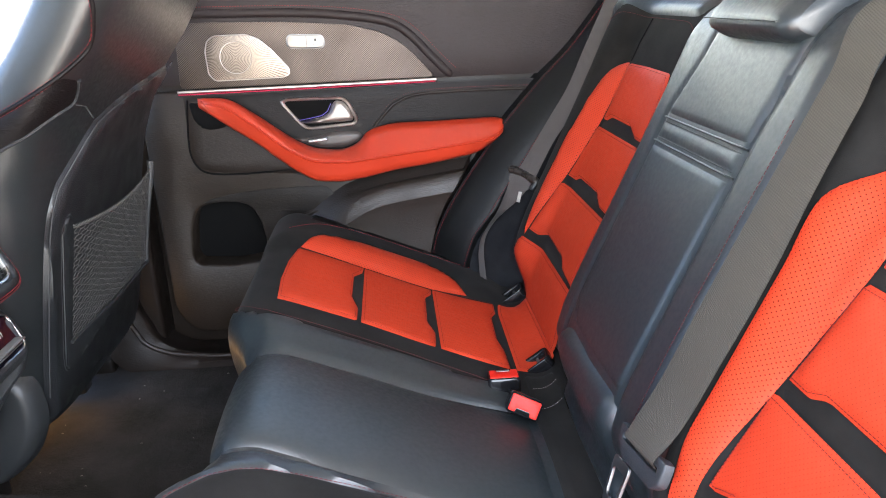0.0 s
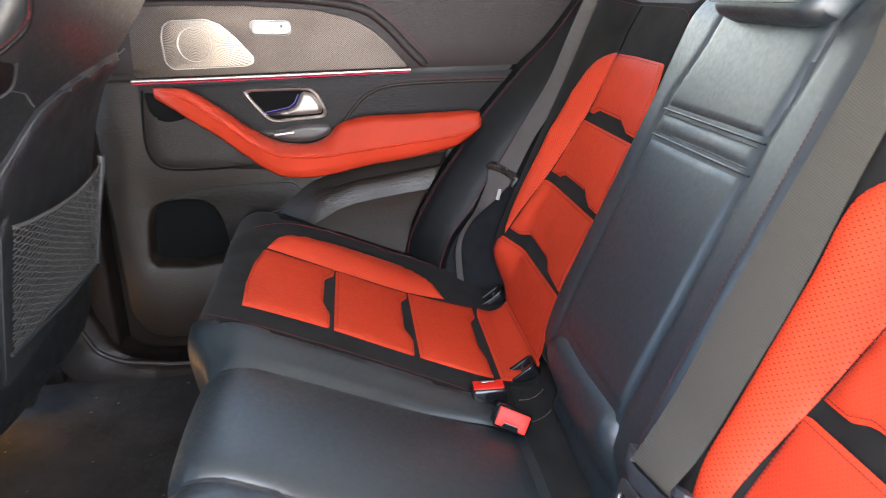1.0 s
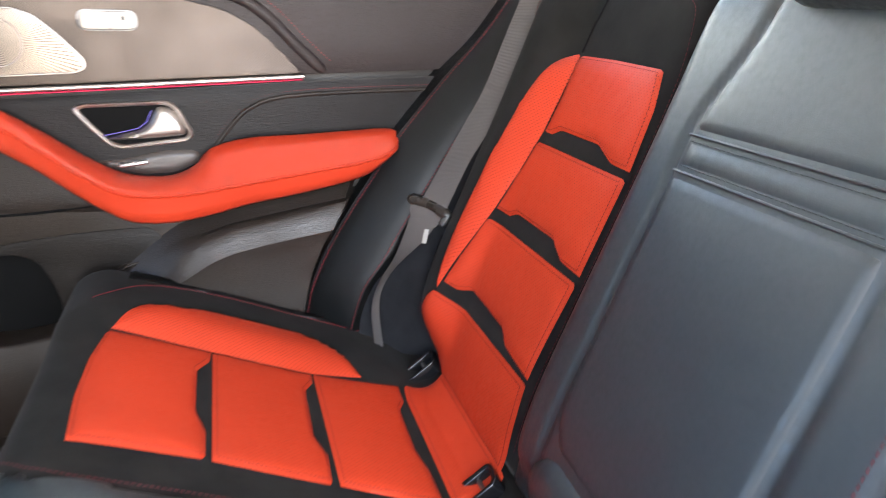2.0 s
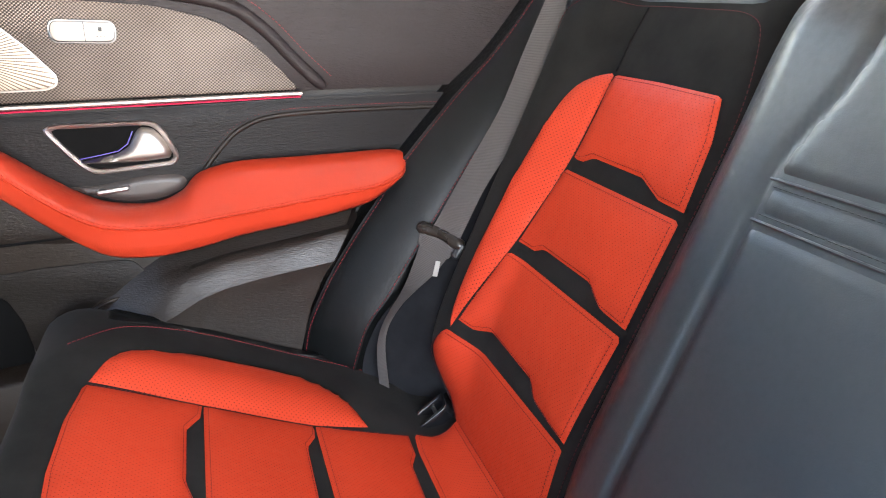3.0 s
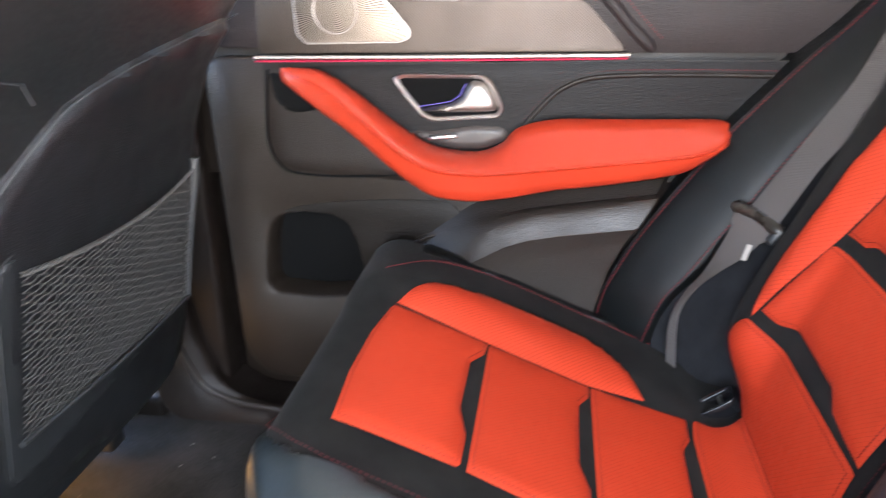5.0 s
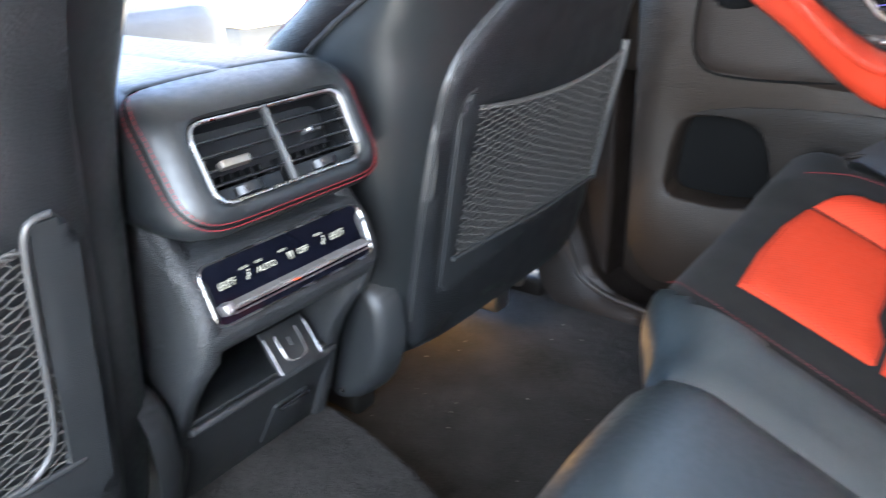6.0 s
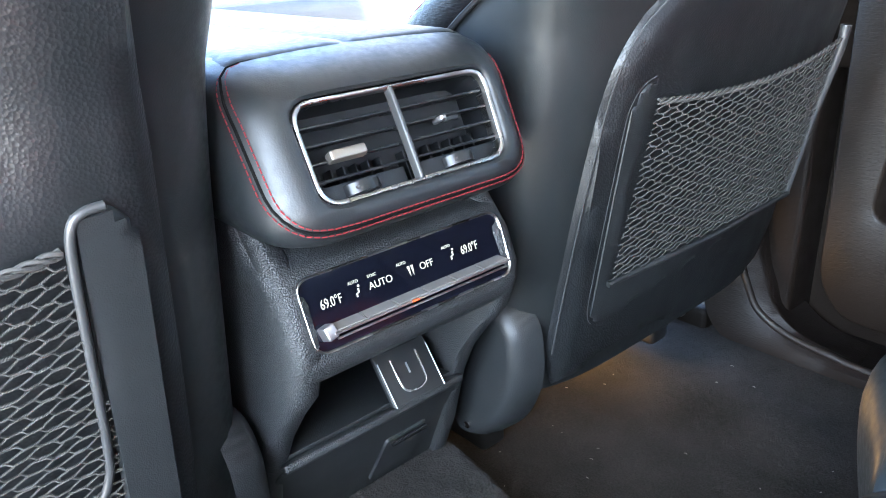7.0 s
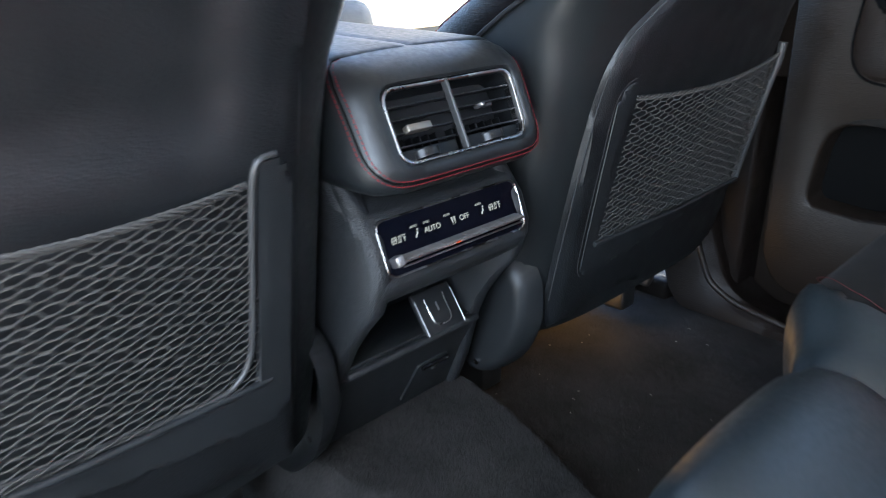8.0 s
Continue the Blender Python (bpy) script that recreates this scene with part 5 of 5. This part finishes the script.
    for x, z in curve_points(prof, 5):
        wide = .105 + .004 * smoothstep(z, .36, .44) - .004 * smoothstep(.34 - z, 0, .06)
        ring = []
        for k in range(49):
            u = math.sin((-1 + k / 24) * math.pi / 2)
            e = abs(u) ** 26
            ring.append(Vector((x - .005 - .011 * e, u * wide, z - .003 * e)))
        ring += [Vector((-.30, wide, z)), Vector((-.30, -wide, z))]
        rings.append(ring)
    add("console_body", add_strip(bmesh.new(), rings), soft_plastic, "grained black console body")
    # side cheeks that run down beside the cubby
    for sgn in (-1, 1):
        rings = []
        for x, z, w in ((-.030, .425, .1045), (-.008, .400, .1045), (.010, .378, .105), (.020, .352, .1055), (.019, .335, .106), (.008, .306, .106), (-.014, .280, .1065), (-.035, .250, .107), (-.052, .215, .109), (-.072, .15, .112), (-.100, .085, .116)):
            y = w * sgn
            rings.append([Vector((x - .003, y - .003 * sgn, z)), Vector((x, y - .008 * sgn, z)), Vector((x - .001, y - .018 * sgn, z - .001)), Vector((x - .005, y - .022 * sgn, z - .003)), Vector((x - .03, y - .023 * sgn, z - .006)), Vector((x - .22, y - .023 * sgn, z)), Vector((x - .22, y, z)), Vector((x - .012, y, z))])
        add("side_cheek", add_strip(bmesh.new(), rings), soft_plastic)
    # cubby with its flap, lip and lower panel
    add("cubby_back", slab((-.16, -.092, .19), (-.150, .092, .30), .001), hard_plastic)
    add("cubby_floor", box((.10, .184, .004), .001, pose(-.103, 0, .212, 0, -8, 0)), hard_plastic)
    add("cubby_lip", box((.014, .190, .008), .003, pose(-.050, 0, .214, 0, -20, 0)), soft_plastic)
    fm = Matrix.Translation((-.062, .044, .236)) @ Matrix((Vector((.80, 0, .60)), Vector((0, 1, 0)), Vector((-.60, 0, .80)))).transposed().to_4x4()
    flap = add("flap", box((.006, .058, .052), .002, fm), hard_plastic, "black cover flap")
    u = [fm @ Vector((.0038, a, b)) for a, b in curve_points([(-.014, .016), (-.0135, -.006), (-.0105, -.014), (0, -.017), (.0105, -.014), (.0135, -.006), (.014, .016)], 5)]
    add("flap_trim", tube(u, .0010, 6), chrome, "bright U-shaped trim", flap)
    for a in (-.027, .028):
        add("flap_rail", tube([fm @ Vector((.0035, a, -.024)), fm @ Vector((.0035, a, .018))], .0005, 6), alloy, parent=flap)
    add("flap_mark", box((.001, .0014, .010), 0, fm @ pose(.0036, 0, .004)), alloy, parent=flap)
    low = add("lower_panel", plate(rounded([(-.100, .060), (.098, .060), (.112, -.062), (-.110, -.062)], .008), lambda a, b, h: Vector((-.078, 0, .152)) + Vector((0, a, 0)) + Vector((.41, 0, .91)) * b + Vector((.91, 0, -.41)) * h, .02, .003), hard_plastic, "flat black lower panel")

    def on_low(a, b, h=0.0):
        return Vector((-.078, 0, .152)) + Vector((0, a, 0)) + Vector((.41, 0, .91)) * b + Vector((.91, 0, -.41)) * h

    add("hatch", plate(rounded([(.018, .022), (.066, .022), (.062, -.038), (.010, -.038)], .004), lambda a, b, h: on_low(a, b, h + .003), .004, .0012), hard_plastic, "small black socket hatch", low)
    add("hatch_grip", tube([on_low(.022, .020, .006), on_low(.062, .020, .006)], .0025, 8), gloss_black, parent=low)
    add("hatch_mark", box((.001, .008, .003), 0, Matrix.Translation(on_low(.048, .006, .0035))), net_cord, parent=low)
    add("panel_edge", tube([on_low(-.105, -.058, .002), on_low(.11, -.058, .002)], .0018, 6), hard_plastic, parent=low)

    # climate display
    d_out = rounded([(-.092, .0265), (.094, .0265), (.0925, -.0265), (-.092, -.0265)], .012, 8)
    d_in = rounded([(-.0903, .0248), (.0923, .0248), (.0908, -.0248), (-.0903, -.0248)], .0105, 8)
    disp = add("climate_display", ring_plate(d_out, d_in, on_panel, .0035, .0028, .008, .0006, 360), chrome, "climate display in a chrome surround")
    add("display_glass", plate(d_in, lambda a, b, h: on_panel(a, b, h + .001), .004, 0), glass_black, "glossy dark display glass", disp)
    pb = Matrix((Vector((0, 1, 0)), PANEL_UP, PANEL_N)).transposed().to_4x4()

    def at(a, b, h=0.0016):
        return Matrix.Translation(on_panel(a, b, h)) @ pb

    tall = Matrix.Diagonal((0.80, 1.12, 1, 1))
    words("69.0°F", .0084, text_glow, disp, at(-.0690, .0050) @ tall)
    words("AUTO", .0074, text_glow, disp, at(-.0275, .0052))
    words("OFF", .0074, text_glow, disp, at(.0145, .0052))
    words("69.0°F", .0084, text_glow, disp, at(.0575, .0050) @ tall)
    for a in (-.0490, -.0070, .0360):
        words("AUTO", .0031, text_glow, disp, at(a, .0122))
    words("SYNC", .0031, text_glow, disp, at(-.0330, .0122))
    for a in (-.0475, .0395):
        bm = tube([on_panel(a + p, .0050 + q, .0018) for p, q in ((.0010, .0022), (.0008, -.0006), (-.0010, -.0010), (-.0013, -.0034))], .0006, 6)
        add("seat_icon", bm, text_glow, parent=disp)
        bm = tube([on_panel(a + .0016, .0088, .0017), on_panel(a + .0016, .0088, .0020)], .0009, 10)
        add("seat_icon_dot", bm, text_glow, parent=disp)
    for k in (-1, 1):
        add("fan_icon", plate([(-.0030 + (k > 0) * .0034, .0088), (-.0008 + (k > 0) * .0034, .0088), (-.0014 + (k > 0) * .0028, .0012)], lambda a, b, h: on_panel(a, b, h + .0018), .0003, 0), text_glow, parent=disp)
    # row of rocker keys
    n = 6
    for k in range(n):
        a0, a1 = -.079 + .163 * k / n, -.079 + .163 * (k + 1) / n
        key = bmesh.new()
        rings = []
        for a in (a0 + .0006, a1 - .0006):
            rings.append([on_panel(a, b, h) for b, h in ((-.0085, .001), (-.0100, .0050), (-.0125, .0110), (-.0140, .0118), (-.0155, .0105), (-.0158, .001))])
        add_strip(key, rings)
        crease(add("rocker_key", key, dark_satin, parent=disp))
    add("key_edge", tube([on_panel(-.079, -.0143, .0116), on_panel(.084, -.0143, .0116)], .0011, 6), alloy, parent=disp)
    add("key_bar", tube([on_panel(-.074, -.0190, .004), on_panel(.086, -.0190, .004)], .0009, 6), alloy, parent=disp)
    add("key_end", box((.0085, .010, .012), .0015, Matrix.Translation(on_panel(-.0805, -.0125, .006)) @ pb @ pose(0, 0, 0, 0, 0, 12)), alloy, parent=disp)
    add("indicator", box((.006, .0014, .001), .0003, at(-.0115, -.0145, .0124)), led_glow, "small amber indicator light", disp)
    return con


console()


def armrest_lid():
    ob = thing("console_armrest", "black leather console armrest with two lids", "armrest", (-.25, 0, .52))
    for y0, y1 in ((-.1175, -.0007), (.0007, .1155)):
        rings = []
        for u in (0, .004, .012, .1, .3, .5, .7, .85, 1):
            ring = []
            for y in np.linspace(y0, y1, 16):
                w = abs(y) / .118
                seam = min(abs(y - y0), abs(y - y1))
                x = -.046 + .014 * w * w - .55 * u
                corner = max(abs(y) - .081, 0)
                top = .4955 + math.sqrt(max(.036 ** 2 - corner ** 2, 0))
                drop = .0025 * (1 - min(u / .012, 1)) ** 2 + (.0016 if seam < .001 else 0)
                ring.append(Vector((x, y, top - drop)))
            ring += [Vector((ring[-1].x, y1, .47)), Vector((ring[0].x, y0, .47))]
            if u in (0, 1):
                low = [Vector((v.x, v.y, .47)) for v in ring]
            rings += [low, ring] if u == 0 else [ring, low] if u == 1 else [ring]
        q = part("lid", add_strip(bmesh.new(), rings, caps=False), lid_leather, ob)
        q.matrix_parent_inverse = Matrix.Translation(-Vector(ob.location))
    q = part("base", slab((-.60, -.10, .10), (-.16, .10, .49), .01), soft_plastic, ob)
    q.matrix_parent_inverse = Matrix.Translation(-Vector(ob.location))


armrest_lid()

# ---- closing the cabin ----
def wall(name, lo, hi, mat, label, category="car body", bevel=0.01):
    return ground_part(name, slab(lo, hi, bevel), mat, label, category)


def unseen_pane(name, lo, hi):
    """An unseen fixed side window, added to temper the sheen: nearly clear, slightly green."""
    m = Mat("nearly_clear_glass", (0.5, 0.5, 0.5), 0.02)
    clear, shine, fres, mixer = (m.node("ShaderNodeBsdfTransparent"), m.node("ShaderNodeBsdfGlossy"), m.node("ShaderNodeFresnel"), m.node("ShaderNodeMixShader"))
    clear.inputs["Color"].default_value = (0.92, 0.98, 0.97, 1)
    shine.inputs["Roughness"].default_value = 0.02
    fres.inputs["IOR"].default_value = 1.5
    m.link(fres.outputs[0], mixer.inputs[0])
    m.link(clear.outputs[0], mixer.inputs[1])
    m.link(shine.outputs[0], mixer.inputs[2])
    m.link(mixer.outputs[0], m.t.nodes["Material Output"].inputs["Surface"])
    return ground_part(name, slab(lo, hi, 0), m.m, "unseen nearly clear side window added above the door trim", "window")


unseen_pane("window_far", (-.015, .795, .79), (.985, .800, 1.105))


def far_sill():
    """Moulded sill trim that sweeps up to the middle pillar."""
    st = [(-.185, .20, -.095, .27), (-.160, .13, -.075, .20), (-.133, .077, -.061, .137), (-.119, .042, -.046, .10), (-.092, .018, -.030, .063), (-.036, .010, .013, .031), (.03, .010, .08, .016), (.13, .008, .15, .010), (.62, .006, .62, .008)]
    rings = []
    for bx, bz, cx, cz in curve_points(st, 6):
        mx, mz = (bx + cx) / 2, (bz + cz) / 2
        rings.append([Vector((bx, .688, bz - .02)), Vector((bx, .690, bz)), Vector((mx - .006, .700, mz + .004)), Vector((cx - .006, .714, cz + .003)), Vector((cx, .721, cz)), Vector((cx + .004, .733, cz - .010)), Vector((cx + .004, .80, cz - .012)), Vector((bx, .80, bz - .02))])
    sill = ground_part("sill_far", add_strip(bmesh.new(), rings), middle_plastic, "moulded black plastic door sill trim", "sill")
    line = curve_points(st, 6)
    rib = [Vector((bx * .35 + cx * .65 + .002, .706, bz * .35 + cz * .65 + .004)) for bx, bz, cx, cz in line]
    part("sill_rib", tube(rib, .0055, 10), flare_plastic, sill)
    return sill


far_sill()
wall("sill_base", (-.95, .725, -.06), (1.0, .90, .004), dark_grain, "dark sill panel under the far door", "sill")
wall("sill_front_far", (-.95, .690, -.03), (-.125, .726, .030), dark_grain, "dark plastic sill trim beside the front seat", "sill")
wall("sill_near", (-.95, -.86, -.03), (1.0, -.74, .035), middle_plastic, "black plastic door sill trim", "sill")
wall("pillar_far", (-.16, .74, .0), (-.02, .84, 1.11), middle_plastic, "black plastic trim of the middle pillar", "pillar")
wall("pillar_near", (-.22, -.86, .0), (-.10, -.76, 1.11), middle_plastic, "black plastic trim of the middle pillar", "pillar")
wall("front_door_near", (-1.10, -.86, -.03), (-.23, -.78, .78), soft_plastic, "black trim of the near front door", "car door")
wall("rear_bulkhead", (1.10, -.80, -.03), (1.16, .83, .80), soft_plastic, "dark trim behind the rear seats", "car body")
wall("quarter_near", (.98, -.86, -.03), (1.10, -.74, 1.05), soft_plastic, "dark trim behind the open door", "car body")
wall("rear_underfloor", (.33, -.74, -.05), (1.10, .74, -.012), soft_plastic, "dark floor pan under the bench", "car body")
wall("firewall", (-1.30, -.80, -.03), (-1.2, .80, .45), soft_plastic, "dark bulkhead ahead of the front seats", "car body")
wall("ceiling", (-.62, -.665, 1.165), (1.95, .665, 1.19), headliner_cloth, "pale grey headliner over the cabin", "ceiling")
wall("pillar_rear_far", (.98, .765, .795), (1.2, .82, 1.12), headliner_cloth, "pale trim of the rear pillar", "pillar")
wall("roof_rail_far", (-.64, .66, 1.10), (1.95, .78, 1.19), headliner_cloth, "pale roof rail above the far doors", "ceiling")
wall("roof_rail_near", (-.64, -.78, 1.10), (1.95, -.66, 1.19), headliner_cloth, "pale roof rail above the open door", "ceiling")
for side in (-1, 1):
    ground_part("pillar_front", tube([(-1.42, side * .74, .60), (-1.0, side * .735, .93), (-.62, side * .72, 1.145)], .045, 12), headliner_cloth, "pale trim of the windscreen pillar", "pillar")
    wall("quarter_panel", (1.16, side * .78 - .04, -.03), (1.95, side * .78 + .04, .80), soft_plastic, "dark trim of the luggage bay", "car body")
    wall("pillar_tail", (1.70, side * .74 - .05, .79), (1.95, side * .74 + .05, 1.12), headliner_cloth, "pale trim of the tail pillar", "pillar")
wall("tailgate", (1.90, -.74, -.03), (1.96, .74, .78), soft_plastic, "dark inner trim of the tailgate", "car body")


def dashboard():
    ob = thing("dashboard", "dark dashboard ahead of the front seats", "dashboard", (-.95, 0, .4))
    q = part("body", slab((-1.22, -.76, .30), (-.92, .70, .50), .06), soft_plastic, ob)
    q.matrix_parent_inverse = Matrix.Translation(-Vector(ob.location))


dashboard()


def lint():
    """Specks of lint and grit on the carpet."""
    rnd = random.Random(7)
    bm = bmesh.new()
    for _ in range(40):
        x, y = rnd.uniform(-.25, .22), rnd.uniform(.12, .66)
        z = floor_height(x, y) + .003
        a = rnd.uniform(0, 3.14)
        k = rnd.uniform(.0006, .0024)
        tube([(x, y, z), (x + k * math.cos(a), y + k * math.sin(a), z + .0006), (x + 2 * k * math.cos(a + .4), y + 2 * k * math.sin(a + .4), z)], rnd.uniform(.0002, .0006), 4, bm=bm)
    tagged(part("lint", bm, Mat("pale_lint", (0.35, 0.33, 0.30), 0.9).m, None), "pale specks of lint scattered on the carpet", "lint", kind="stuff")


lint()

# ---- outside ----
concrete = plastic("pale_concrete", (0.50, 0.455, 0.39), 0.85, 0.2, 60)
post_paint = plastic("post_paint", (0.36, 0.29, 0.21), 0.7, 0.2, 60)
render_white = plastic("white_render", (0.78, 0.76, 0.72), 0.85, 0.2, 40)
ground_part("ground", grid_sheet(-400, 400, -400, 400, 40, 40, lambda x, y: -0.62), concrete, "pale concrete ground outside the car", "ground")
wall("yard_wall", (-30, 9.0, -.62), (6, 9.3, 4.5), render_white, "white rendered wall beyond the open front door", "wall")
for x in (-11.2, -10.4, -9.7):
    wall("wall_post", (x - .13, 8.75, -.62), (x + .13, 8.99, 4.4), post_paint, "pale post standing before the white wall", "post", .02)


def parked_van():
    cream = Mat("cream_paint", (0.40, 0.31, 0.20), 0.4).m
    van = thing("parked_van", "cream painted van parked outside the car", "van", (-7.3, 5.0, -.62))

    def add(name, bm, mat):
        q = part(name, bm, mat, van)
        q.matrix_parent_inverse = Matrix.Translation(-Vector(van.location))

    add("body", slab((-9.6, 4.0, -.20), (-5.05, 5.9, 1.7), .22), cream)
    add("underside", slab((-9.3, 4.15, -.42), (-5.30, 5.8, -.16), .05), hard_plastic)
    for x in (-8.7, -5.95):
        for y in (4.2, 5.7):
            add("wheel", tube([(x, y - .11, -.29), (x, y - .10, -.29), (x, y + .10, -.29), (x, y + .11, -.29)], [.26, .33, .33, .26], 28), hard_plastic)


parked_van()
